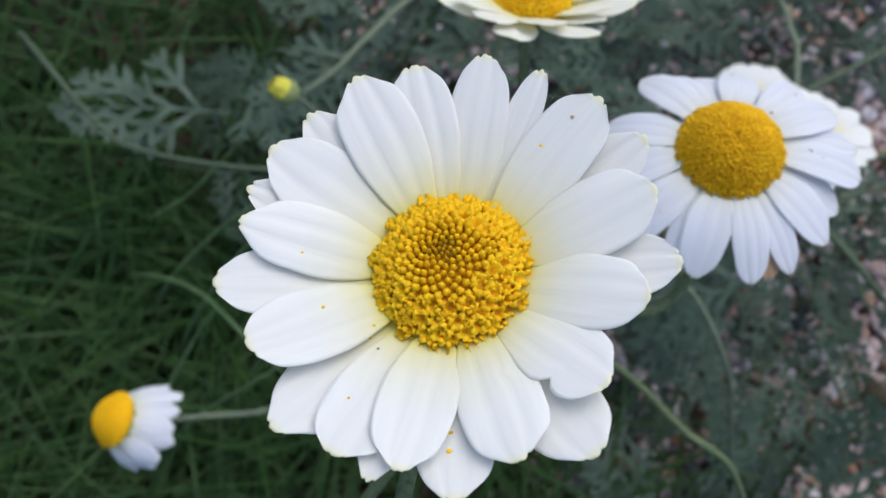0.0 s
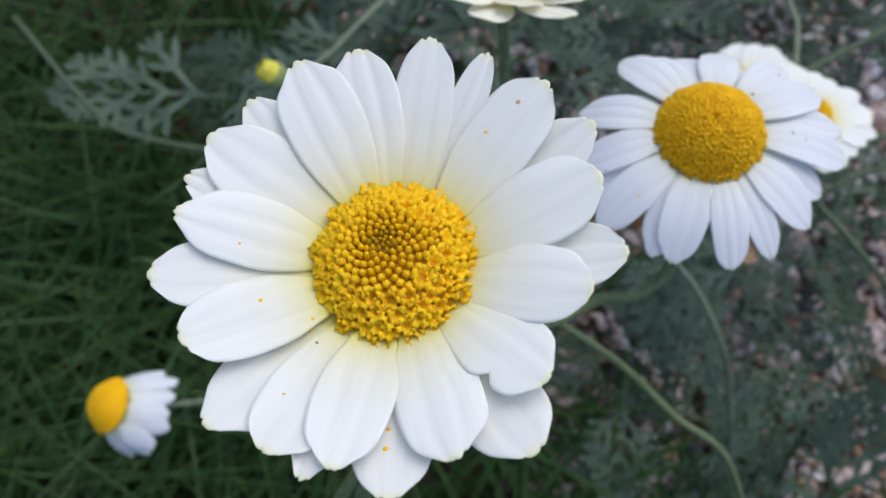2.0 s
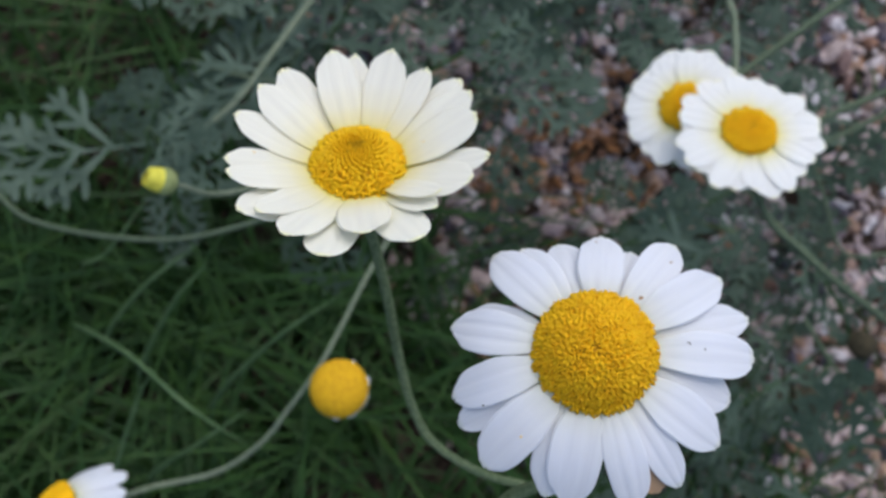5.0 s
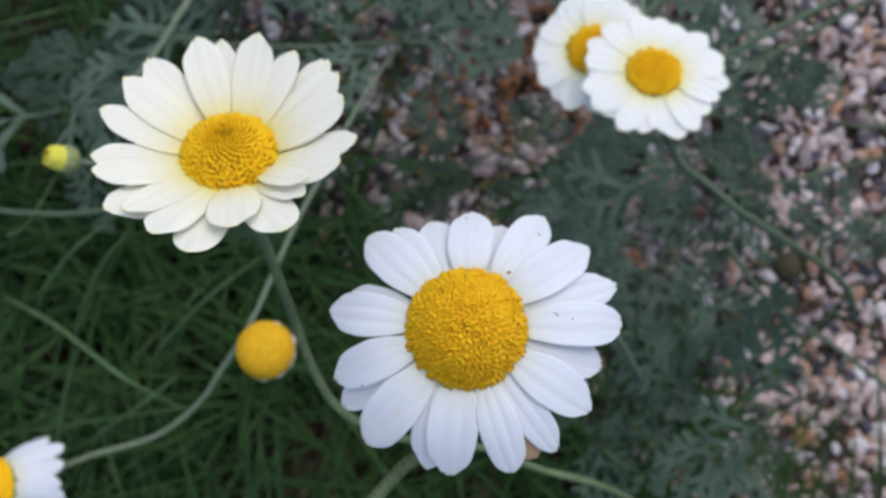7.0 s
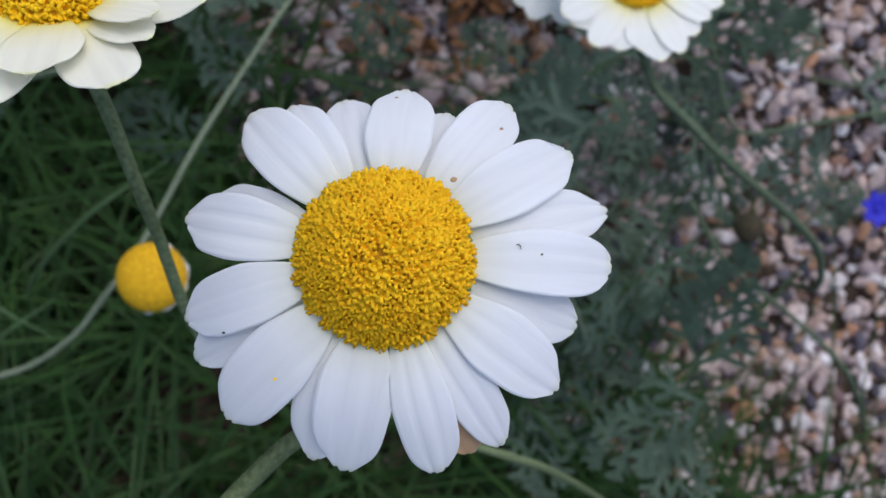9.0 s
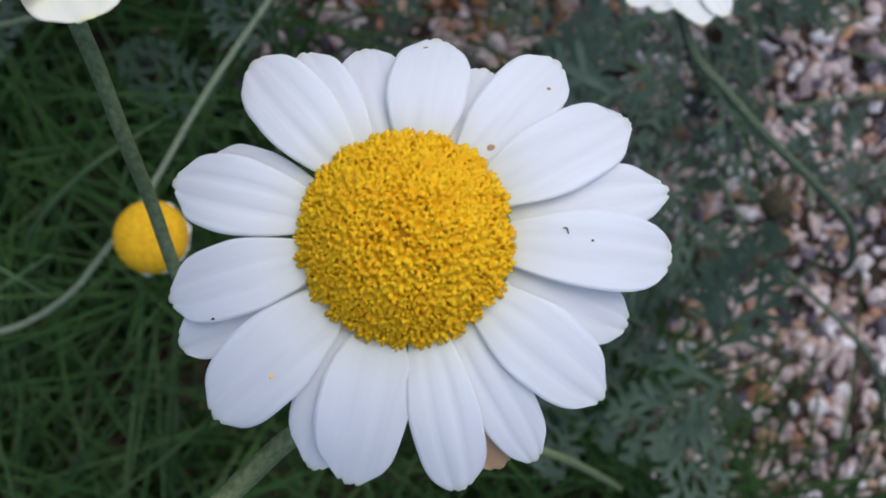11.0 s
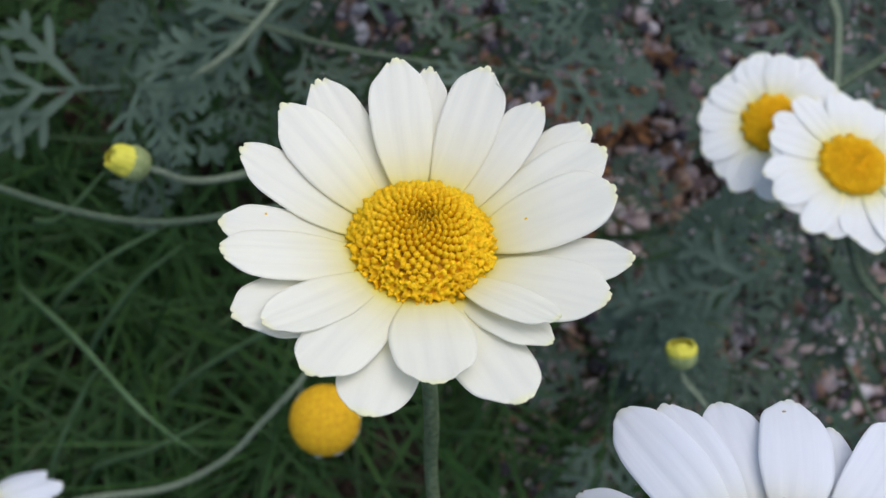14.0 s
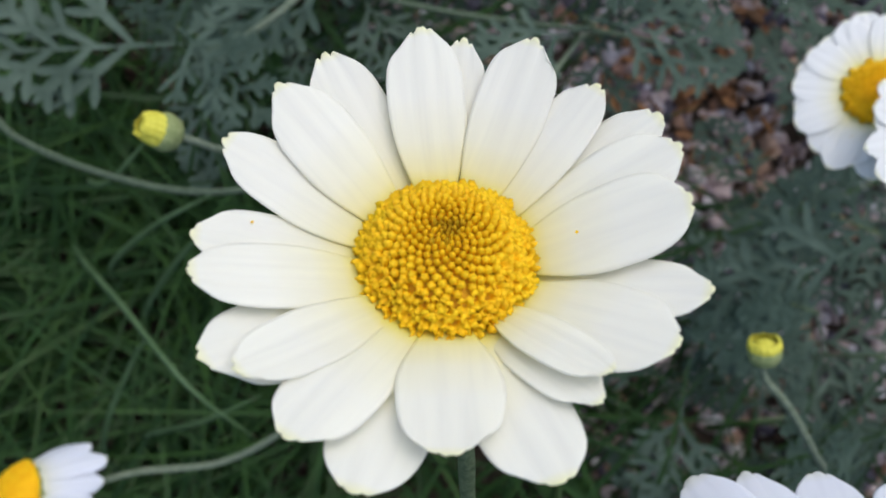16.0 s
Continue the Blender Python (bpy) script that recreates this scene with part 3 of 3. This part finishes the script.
# ---- the three large daisies ----
def big_daisy(label, foot, head, table, radius, height, count, open_from, size, petals, line, seed, dimple=0.0, yellow=OPEN_YELLOW, lift=0.5, droop=0.6, stem_r=(1.25, 0.95), cup=0.25, off=(0, 0), spotted=None, wide=1.0, torn={}):
    rng = random.Random(seed)
    root = thing("daisy", foot, label, "flower", "daisies")
    local = Matrix.Translation(-Vector(foot)) @ head
    calyx(root, local, radius)
    rays(root, local, table, radius, petals, rng, lift, droop, cup=cup, spotted=spotted, torn=torn)
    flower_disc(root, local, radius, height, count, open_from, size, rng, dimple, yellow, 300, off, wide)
    stalk(root, [Vector(foot) - Vector((0, 0, 0.008)), *line, below(head, 8), below(head, 4.2)], stem_r[0], stem_r[1], STEM)
    return root


PETALS_A = [
    (78.9, 19.7, 4.6, 1), (63.7, 19.4, 2.9, 1), (45.7, 19.4, 5.6, 2), (31, 20.1, 4.4, 0),
    (15.6, 18.3, 6.1, 2), (356.7, 19.4, 4.6, 0), (344.9, 17, 5.8, 2), (318.2, 17.1, 5.8, 2),
    (304.5, 20.3, 5.6, 0), (288.9, 18.1, 6.1, 2), (271.6, 19.9, 5.3, 0), (257.4, 18.1, 5.8, 2),
    (251, 19.4, 3.4, 0), (241.1, 18.6, 6.1, 1), (224.3, 20, 5.6, 0), (203.6, 18, 5.8, 2),
    (183.9, 20.1, 5.3, 1), (167.1, 18.3, 5.6, 2), (156.6, 19.4, 3.9, 0), (144.6, 19.3, 6.3, 1),
    (130.6, 19.4, 4.4, 0), (115.2, 19.4, 6.1, 2), (98.3, 18.9, 4.9, 1)]
PETALS_W = [
    (76.9, 17.2, 5.6, 2), (62, 16, 3.9, 0), (45.5, 19.6, 4.9, 1), (23.8, 20.7, 5.4, 2),
    (6.7, 21.8, 4.3, 0), (351.3, 21.3, 5.4, 2), (333.7, 19, 4.5, 0), (315.8, 20, 5.6, 2),
    (323.7, 16.6, 2.6, 0), (295.2, 20.3, 4.1, 1), (286.5, 19.7, 5.4, 0), (276.7, 20.3, 4.8, 2),
    (249.7, 20.1, 6.2, 2), (240.4, 20, 5.4, 1), (215.5, 21.3, 6, 2), (197.5, 20.9, 4.3, 0),
    (187.1, 20.3, 5.2, 2), (160.4, 20.3, 5.4, 2), (151.2, 18.3, 3.4, 0), (125.5, 20.1, 5.4, 2),
    (114.5, 18.5, 4.3, 1), (97.7, 17, 4.1, 0)]
PETALS_Y = [
    (95.7, 18.1, 5.5, 2), (83.9, 17.8, 3.2, 0), (65.3, 18.3, 5.3, 2), (45.3, 17.5, 4, 1),
    (29.9, 19.6, 4.2, 0), (19.7, 19, 5.5, 1), (3.9, 17.8, 6.4, 2), (342.4, 19.4, 4.2, 0),
    (325.8, 18.5, 6.4, 1), (309.2, 16.2, 3.4, 2), (304, 17.2, 3.4, 0), (287.7, 20.7, 6.1, 1),
    (268.8, 17.9, 6.6, 2), (251.7, 20.9, 5.5, 0), (236.8, 19.8, 5.5, 2), (219.3, 18.7, 4.5, 2),
    (212.1, 20, 5.5, 0), (193.5, 18.7, 4.9, 2), (181.9, 18.5, 4.7, 0), (156.5, 18.3, 4.7, 1),
    (136.7, 17.8, 5.5, 2), (119.9, 19, 4.7, 0)]

HEAD_A = pose(0.00881, 0.02002, 0.41880, -6.34, -11.70, 0)
HEAD_W = pose(0.05806, 0.05372, 0.36125, -6.00, -8.50, 0)
HEAD_Y = pose(0.02998, 0.08593, 0.34908, -28.50, 1.50, 0)


def small_daisy(label, foot, head, radius, height, reach, petals, count, mat, line, seed, lift=0.4, droop=0.8):
    """A daisy farther off, its florets joined."""
    rng = random.Random(seed)
    root = thing("daisy", foot, label, "flower", "daisies")
    local = Matrix.Translation(-Vector(foot)) @ head
    calyx(root, local, radius)
    table = [(360 * i / petals + rng.uniform(-4, 4), reach * rng.uniform(0.9, 1.05), rng.uniform(6.3, 7.4), i % 2 * 2 if i % 5 else 1) for i in range(petals)]
    rays(root, local, table, radius, mat, rng, lift, droop, step=0.2)
    flower_disc(root, local, radius, height, count, 0.92, 0.44, rng, 0.25, LEMON, 0)
    stalk(root, [Vector(foot) - Vector((0, 0, 0.008)), *line, below(head, 8), below(head, 4.2)], 1.3, 1.0, STEM_DULL)
    return root


def ray_bud(label, foot, head, line, seed, size=1.0, shut=106, tall=5.2):
    """A bud: a scaly green cup with short yellow ray tips standing out of it."""
    rng = random.Random(seed)
    root = thing("flower_bud", foot, label, "flower bud", "flower buds")
    local = Matrix.Translation(-Vector(foot)) @ head
    r = 3.6 * size
    prof = [(0, -3.6), (1.1, -3.5), (2.8, -2.5), (3.5, -0.6), (3.4, 0.6), (3.0, 1.2), (0, 1.3)]
    v, f = lathe([(a * size * MM, b * size * MM) for a, b in prof], 24)
    v = [Vector((p.x * (1 + 0.05 * (i % 2)), p.y * (1 + 0.05 * (i % 2)), p.z)) for i, p in enumerate(v)]
    part("calyx", mesh_of("calyx", v, f, BRACT), root, local, "grey-green scaly cup")
    for i in range(17):
        a = 360 / 17 * i
        me = petal_mesh(tall * rng.uniform(0.92, 1.08) * size, 2.3 * size, BUD_TIP, rng, -0.5, -0.1, 0.5, name="ray_tip", nu=7, nv=6)
        part("ray_tip", me, root, local @ pose(0, 0, 0, 0, 0, a) @ pose(r * 0.82 * MM, 0, -0.1 * size * MM, 0, -shut - rng.uniform(-4, 4), 0))
    part("bud_disc", mesh_of("bud_disc", *lathe([(0, 0), (2.7 * size * MM, 0.001 * size), (2.2 * size * MM, tall * 0.62 * MM * size), (1.3 * size * MM, tall * 0.81 * MM * size), (0, tall * 0.88 * MM * size)], 20), BUD_TIP), root, local)
    stalk(root, [Vector(foot) - Vector((0, 0, 0.008)), *line, below(head, 6.5 * size), below(head, 3.2 * size)], 1.0, 0.7, STEM_PALE)


def facing(place, direction, spin=0):
    return Matrix.Translation(place) @ Vector(direction).normalized().to_track_quat("Z", "Y").to_matrix().to_4x4() @ pose(0, 0, 0, 0, 0, spin)


def bare_stalk(points, r0, r1, mat, label):
    root = thing("stalk", points[0], label, "stem", "bare stalks")
    stalk(root, points, r0, r1, mat)


# ---- build ----
ground_sheet()
gravel_bed()
leaf_litter()
lawn()
for line, wide in LONG_BLADES:
    long_blade(line, wide)

big_daisy("large open white daisy with a half-open yellow disc", (0.0, -0.09, 0.0), HEAD_A, PETALS_A, 6.85, 2.5, 320, 0.58, 0.40, PETAL_WHITE,
          [(0.0, -0.075, 0.15), (0.001, -0.045, 0.30), (0.006, 0.002, 0.385)], 1, dimple=0.5, lift=0.4, droop=-4.6, off=(-0.6, 1.3), wide=1.25, torn={318.2: (0.66, -1, 0.3), 288.9: (0.42, 1, 0.3)})
big_daisy("bluish-white daisy with a full domed yellow disc", (-0.025, -0.13, 0.0), HEAD_W, PETALS_W, 8.1, 5.4, 340, 0.07, 0.46, PETAL_COOL,
          [(-0.022, -0.085, 0.15), (-0.010, -0.02, 0.27), (0.008, 0.010, 0.328), (0.0212, 0.0222, 0.3430), (0.0265, 0.0245, 0.3450), (0.0317, 0.0268, 0.3460), (0.0372, 0.0285, 0.3440), (0.0418, 0.0312, 0.3385), (0.0472, 0.0340, 0.3325), (0.0540, 0.0352, 0.3280), (0.0595, 0.0395, 0.3300), (0.0605, 0.0460, 0.3400)], 2, yellow=LEMON, lift=1.2, droop=5.6, spotted=(286.5, 0), wide=1.12)
big_daisy("cream daisy with a flat yellow disc, on a curved stalk", (0.17, -0.07, 0.0), HEAD_Y, PETALS_Y, 6.75, 3.6, 390, 0.70, 0.365, PETAL_CREAM,
          [(0.135, -0.03, 0.15), (0.0965, 0.0060, 0.250), (0.0773, 0.0180, 0.2690), (0.0650, 0.0266, 0.2800), (0.0545, 0.0312, 0.2920), (0.0455, 0.0354, 0.2985), (0.0390, 0.0403, 0.3010), (0.0354, 0.0450, 0.3005),
           (0.0334, 0.0515, 0.3045), (0.0324, 0.0600, 0.3120), (0.0319, 0.0675, 0.3245), (0.0311, 0.0745, 0.3325)], 3, dimple=0.7, lift=0.3, droop=-6.7, wide=1.35, stem_r=(0.85, 0.95), off=(0.0, 0.7))

small_daisy("white daisy in full bloom above the gravel", (0.28, 0.02, 0.0), facing((0.1392, 0.1125, 0.2231), (0.0, 0.38, 1)), 7.8, 3.0, 21.0, 23, 260, PETAL_WHITE,
            [(0.245, 0.022, 0.09), (0.2188, 0.0365, 0.145), (0.1980, 0.0490, 0.1720), (0.1641, 0.0680, 0.2040), (0.1524, 0.0790, 0.2100), (0.1440, 0.0890, 0.2120)], 5)
small_daisy("white daisy half hidden behind another bloom", (0.33, 0.26, 0.0), facing((0.1274, 0.1260, 0.2080), (-0.28, 0.22, 1)), 7.4, 3.0, 19.6, 23, 260, PETAL_WHITE,
            [(0.27, 0.21, 0.13), (0.20, 0.165, 0.185), (0.155, 0.14, 0.192)], 6)

# older daisy with petals folded back along its stalk
def folded_daisy():
    foot = (0.10, 0.20, 0.0)
    rng = random.Random(8)
    head = facing((-0.0790, 0.0320, 0.1630), (-0.70, 0.16, 0.70))
    root = thing("daisy", foot, "ageing daisy with broad white petals folded back", "flower", "daisies")
    local = Matrix.Translation(-Vector(foot)) @ head
    calyx(root, local, 8.2)
    for i in range(15):
        me = petal_mesh(rng.uniform(14, 18), rng.uniform(6.4, 7.8), PETAL_COOL, rng, 1.2, 1.5, -0.9, rng.uniform(-0.05, 0.05))
        part("petal", me, root, local @ pose(0, 0, 0, 0, 0, 360 / 15 * i + rng.uniform(-5, 5)) @ pose(7.3 * MM, 0, (-0.4 - 0.3 * (i % 2)) * MM, 0, rng.uniform(52, 66), 0))
    flower_disc(root, local, 9.2, 6.8, 330, 0.1, 0.46, rng, 0.0, OPEN_YELLOW, 0)
    stalk(root, [Vector(foot) - Vector((0, 0, 0.008)), (0.092, 0.185, 0.06), (0.075, 0.162, 0.105), (0.0580, 0.139, 0.132), (0.0455, 0.1215, 0.143), (0.0270, 0.0960, 0.154), (0.0086, 0.0685, 0.160), (-0.0049, 0.0545, 0.1546), (-0.0161, 0.0442, 0.1495),
                 (-0.0330, 0.0365, 0.1445), (-0.0560, 0.0345, 0.1455), below(head, 8), below(head, 4.2)], 0.75, 1.05, STEM_PALE)


folded_daisy()


def ripe_head():
    foot, at = (-0.003, 0.058, 0.0), Vector((0.0141, 0.0578, 0.1972))
    head = facing(at, (-0.09, 0.10, 1))
    root = thing("button_flower", foot, "ripe yellow button head with shed petals", "flower")
    local = Matrix.Translation(-Vector(foot)) @ head
    prof = [(0, -5.2), (3, -5.1), (6.5, -4.2), (8.3, -2.2), (8.8, 0), (8.4, 2.2), (7.2, 4.2), (5.2, 5.8), (2.7, 6.7), (0, 7.0)]
    part("disc", mesh_of("disc", *lathe([(a * MM, (b - 3) * MM) for a, b in prof], 48), BALL_SKIN), root, local, "dense ripe yellow disc")
    calyx(root, local @ Matrix.Translation((0, 0, -0.0042)), 8.6)
    rng = random.Random(5)
    for i in range(22):
        me = petal_mesh(rng.uniform(1.3, 2.0), 2.8, PETAL_COOL, rng, 0.1, 0.3, name="petal_stub", nu=5, nv=5)
        part("petal_stub", me, root, local @ pose(0, 0, -0.0040, 0, 0, i * 360 / 22) @ pose(0.0073, 0, 0, 0, 10, 0))
    stalk(root, [Vector(foot) - Vector((0, 0, 0.008)), (0.002, 0.0585, 0.08), (0.009, 0.0585, 0.14), below(head, 14), below(head, 8)], 1.2, 1.0, STEM_PALE)


ripe_head()
ray_bud("small opening bud with lemon ray tips", (0.07, 0.16, 0.0), facing((-0.0197, 0.1132, 0.2460), (-0.72, 0.18, 0.65)),
        [(0.05, 0.15, 0.10), (0.015, 0.125, 0.19), (-0.003, 0.1140, 0.222), (-0.0110, 0.1115, 0.2335)], 9)
ray_bud("small green bud with yellow ray tips", (0.155, 0.0, 0.0), facing((0.0948, 0.0706, 0.2258), (-0.12, 0.95, 0.45)),
        [(0.150, 0.012, 0.09), (0.126, 0.036, 0.172), (0.1115, 0.0468, 0.206), (0.1020, 0.0580, 0.2190)], 10, 0.95, 94, 2.9)

SHOOTS = [
    # foot, top, leaves
    ((-0.03, 0.17, 0), (-0.048, 0.165, 0.125), 6), ((-0.02, 0.19, 0), (-0.03, 0.185, 0.10), 5), ((0.02, 0.19, 0), (0.01, 0.19, 0.12), 5),
    ((0.06, 0.19, 0), (0.075, 0.165, 0.13), 6), ((0.09, 0.21, 0), (0.11, 0.185, 0.12), 5),
    ((0.04, 0.24, 0), (0.03, 0.24, 0.10), 5), ((0.15, 0.21, 0), (0.13, 0.21, 0.10), 5), ((0.14, 0.09, 0), (0.15, 0.075, 0.11), 5),
    ((0.17, 0.11, 0), (0.175, 0.10, 0.10), 5), ((0.18, 0.06, 0), (0.175, 0.06, 0.10), 3), ((0.15, 0.04, 0), (0.145, 0.035, 0.06), 4), ((0.13, 0.0, 0), (0.132, 0.0, 0.05), 3),
    ((0.16, 0.01, 0), (0.163, 0.012, 0.10), 2), ((0.205, -0.07, 0), (0.192, -0.004, 0.122), 5),
    ((0.285, 0.06, 0), (0.285, 0.055, 0.04), 2), ((0.30, 0.12, 0), (0.30, 0.115, 0.04), 2), ((-0.01, 0.23, 0), (-0.02, 0.23, 0.11), 5),
    ((0.08, 0.25, 0), (0.09, 0.25, 0.09), 5), ((0.11, 0.06, 0), (0.115, 0.055, 0.08), 4),
    ((0.18, 0.22, 0), (0.19, 0.215, 0.10), 5), ((0.22, 0.24, 0), (0.225, 0.235, 0.09), 5), ((0.27, 0.25, 0), (0.27, 0.25, 0.09), 5),
    ((0.13, 0.26, 0), (0.14, 0.26, 0.09), 5), ((0.31, 0.27, 0), (0.31, 0.27, 0.08), 4), ((0.20, 0.28, 0), (0.20, 0.285, 0.09), 5),
    ((0.165, 0.085, 0), (0.165, 0.08, 0.05), 5),
    ((0.205, 0.085, 0), (0.205, 0.09, 0.05), 2), ((0.228, 0.128, 0), (0.230, 0.122, 0.05), 4),
    ((0.205, 0.112, 0), (0.208, 0.108, 0.06), 4),
    ((0.05, 0.125, 0), (0.052, 0.118, 0.06), 2), ((0.035, 0.105, 0), (0.03, 0.10, 0.05), 2)]
for i, (foot, top, count) in enumerate(SHOOTS):
    shoot(foot, top, count, 100 + i)

bare_stalk([(0.05, 0.28, 0.0), (0.025, 0.225, 0.10), (0.0039, 0.1893, 0.1305), (-0.0108, 0.1693, 0.1377), (-0.0253, 0.1589, 0.1356)], 1.5, 1.0, STEM_PALE, "pale grey-green bare stalk over the foliage")
bare_stalk([(-0.16, 0.22, 0.0), (-0.136, 0.190, 0.1244), (-0.094, 0.1389, 0.1563), (-0.0716, 0.1215, 0.1745), (-0.0296, 0.1075, 0.1980), (0.0058, 0.1083, 0.2100)], 1.0, 0.85, STEM_DULL, "grey-green bare stalk over the grass")
bare_stalk([(-0.06, 0.225, 0.0), (-0.0386, 0.2038, 0.085), (-0.0181, 0.1915, 0.098), (0.014, 0.1801, 0.1007), (0.0491, 0.172, 0.1037), (0.0903, 0.1682, 0.0976), (0.14, 0.17, 0.05)], 1.2, 0.9, STEM_DULL, "thin green stalk lying across the foliage")
bare_stalk([(0.34, 0.09, 0.03), (0.2903, 0.0877, 0.0724), (0.2547, 0.0857, 0.0787), (0.2243, 0.0867, 0.0857), (0.2148, 0.1136, 0.0966), (0.21, 0.135, 0.10)], 0.9, 0.8, STEM_DULL, "thin dark green stalk bent over the gravel")
bare_stalk([(0.31, -0.06, 0.0), (0.2689, -0.0177, 0.0632), (0.2422, 0.0112, 0.0725), (0.2152, 0.0355, 0.0814), (0.1994, 0.0613, 0.0916)], 1.2, 1.0, STEM_DULL, "thin dark green stalk over the gravel")
bare_stalk([(0.34, 0.19, 0.0), (0.2832, 0.1586, 0.11), (0.2406, 0.1437, 0.140), (0.2160, 0.1366, 0.146), (0.1930, 0.1294, 0.150), (0.176, 0.122, 0.148)], 1.4, 1.1, STEM_DULL, "straight green stalk above the gravel")
bare_stalk([(0.33, 0.165, 0.0), (0.2799, 0.1517, 0.100), (0.2445, 0.1396, 0.110), (0.2082, 0.1275, 0.115), (0.19, 0.12, 0.112)], 1.2, 1.0, STEM_DULL, "thin green stalk beside a straight one above the gravel")
bare_stalk([(0.17, 0.25, 0.0), (0.162, 0.20, 0.15), (0.1532, 0.1625, 0.1911), (0.1497, 0.149, 0.1997), (0.1450, 0.1330, 0.205)], 1.3, 1.0, STEM_PALE, "pale stalk behind the far blooms")


def seed_head(place, foot, r, label):
    """A withered, dark round head with a ragged surface."""
    root = thing("seed_head", foot, label, "seed head")
    head = Vector(place) - Vector(foot)
    v, f = lathe([(0, -0.8 * r), (0.6 * r, -0.7 * r), (0.95 * r, -0.2 * r), (1.0 * r, 0.15 * r), (0.75 * r, 0.55 * r), (0.4 * r, 0.72 * r), (0, 0.78 * r)], 22)
    v = [p * (1 + 0.16 * noise.noise(p * 900 + head * 50)) + head for p in v]
    part("head", mesh_of("head", v, f, DARK_SEED), root)
    stalk(root, [Vector(foot) - Vector((0, 0, 0.006)), (Vector(place) + Vector(foot)) / 2 + Vector((0.004, 0, 0.01)), Vector(place) - Vector((0, 0, 0.5 * r))], 1.0, 0.8, STEM)


seed_head((0.2292, 0.0483, 0.0739), (0.24, 0.05, 0.0), 0.0062, "dark withered seed head over the gravel")
seed_head((0.2072, 0.0271, 0.0558), (0.215, 0.02, 0.0), 0.0068, "brown withered seed head over the gravel")


def blue_flower():
    foot = (0.3145, 0.045, 0.0)
    root = thing("blue_flower", foot, "small deep blue flower low over the gravel", "flower")
    rng = random.Random(3)
    head = Matrix.Translation((-0.002, 0.003, 0.03))
    for i in range(7):
        me = petal_mesh(8, 5, BLUE, rng, 0.6, 0.6, 0.4, nu=8, nv=6)
        part("petal", me, root, head @ pose(0, 0, 0, 0, -18, i * 51) @ Matrix.Translation((0.001, 0, 0)))
    part("disc", mesh_of("disc", *lathe([(0, 0), (0.0022, 0.0003), (0.0018, 0.0015), (0, 0.002)], 16), BLUE), root, head)
    v, f = tube([Vector((0, 0, -0.004)), Vector((-0.001, 0.001, 0.015)), Vector((-0.002, 0.003, 0.03))], 0.0009, 0.0007)
    part("stem", mesh_of("stem", v, f, STEM), root)


blue_flower()


def debris(name, place, size, mat, label):
    bm = bmesh.new()
    bmesh.ops.create_icosphere(bm, subdivisions=2, radius=1)
    v = [Vector((p.co.x * size[0], p.co.y * size[1], p.co.z * size[2])) * MM * (1 + 0.25 * noise.noise(p.co * 2)) for p in bm.verts]
    f = [tuple(q.index for q in p.verts) for p in bm.faces]
    bm.free()
    ob = new(name, mesh_of(name, v, f, mat))
    ob.location = place
    tagged(ob, label, "debris")


debris("dry_speck", (0.06530, 0.06002, 0.36115), (0.34, 0.26, 0.14), BROWN, "small dry brown speck on a white petal")
debris("dry_speck", (0.07101, 0.06449, 0.35830), (0.22, 0.16, 0.10), BROWN, "small dry brown speck near a petal's tip")
debris("dry_speck", (0.07226, 0.05212, 0.36261), (0.11, 0.10, 0.07), DARK_SEED, "tiny dark speck on a white petal")
debris("dry_speck", (0.04264, 0.04883, 0.35731), (0.16, 0.10, 0.08), DARK_SEED, "tiny dark speck near a petal's edge")
debris("dry_speck", (0.01928, 0.03287, 0.42323), (0.24, 0.20, 0.10), BROWN, "small dry brown speck near a petal's tip")
for place, size in (((0.00823, 0.00595, 0.42192), 0.24), ((0.00801, 0.00444, 0.42253), 0.30), ((0.00207, 0.01533, 0.41870), 0.20), ((-0.00225, 0.01687, 0.41904), 0.20),
                    ((0.00177, 0.01438, 0.41785), 0.17), ((-0.00416, 0.02182, 0.41860), 0.16), ((-0.00002, 0.00895, 0.42069), 0.16), ((0.01660, 0.03073, 0.42186), 0.18),
                    ((0.03996, 0.08785, 0.35036), 0.19), ((0.01553, 0.08887, 0.35208), 0.16), ((0.04680, 0.04413, 0.35979), 0.2)):
    debris("pollen_grain", place, (size * 0.85, size * 0.7, size * 0.42), OPEN_YELLOW, "tiny orange clump of pollen on a petal")


def fibre():
    """A short dark thread, hooked at one end."""
    at = Vector((0.07022, 0.05312, 0.36279))
    line = [(-0.00022, 0.00018, 0), (-0.00002, 0.00016, 0.0001), (0.00008, -0.00005, 0.0001), (0.00012, -0.00028, 0.00005)]
    ob = new("fibre", mesh_of("fibre", *tube([Vector(q) for q in line], 0.00006, 0.00004, 6, 5), DARK_SEED))
    ob.location = at
    tagged(ob, "tiny dark hooked thread lying on a white petal", "debris")


fibre()
debris("dry_speck", (0.06170, 0.06893, 0.35597), (0.22, 0.12, 0.08), BROWN, "dark withered bite at a petal's tip")
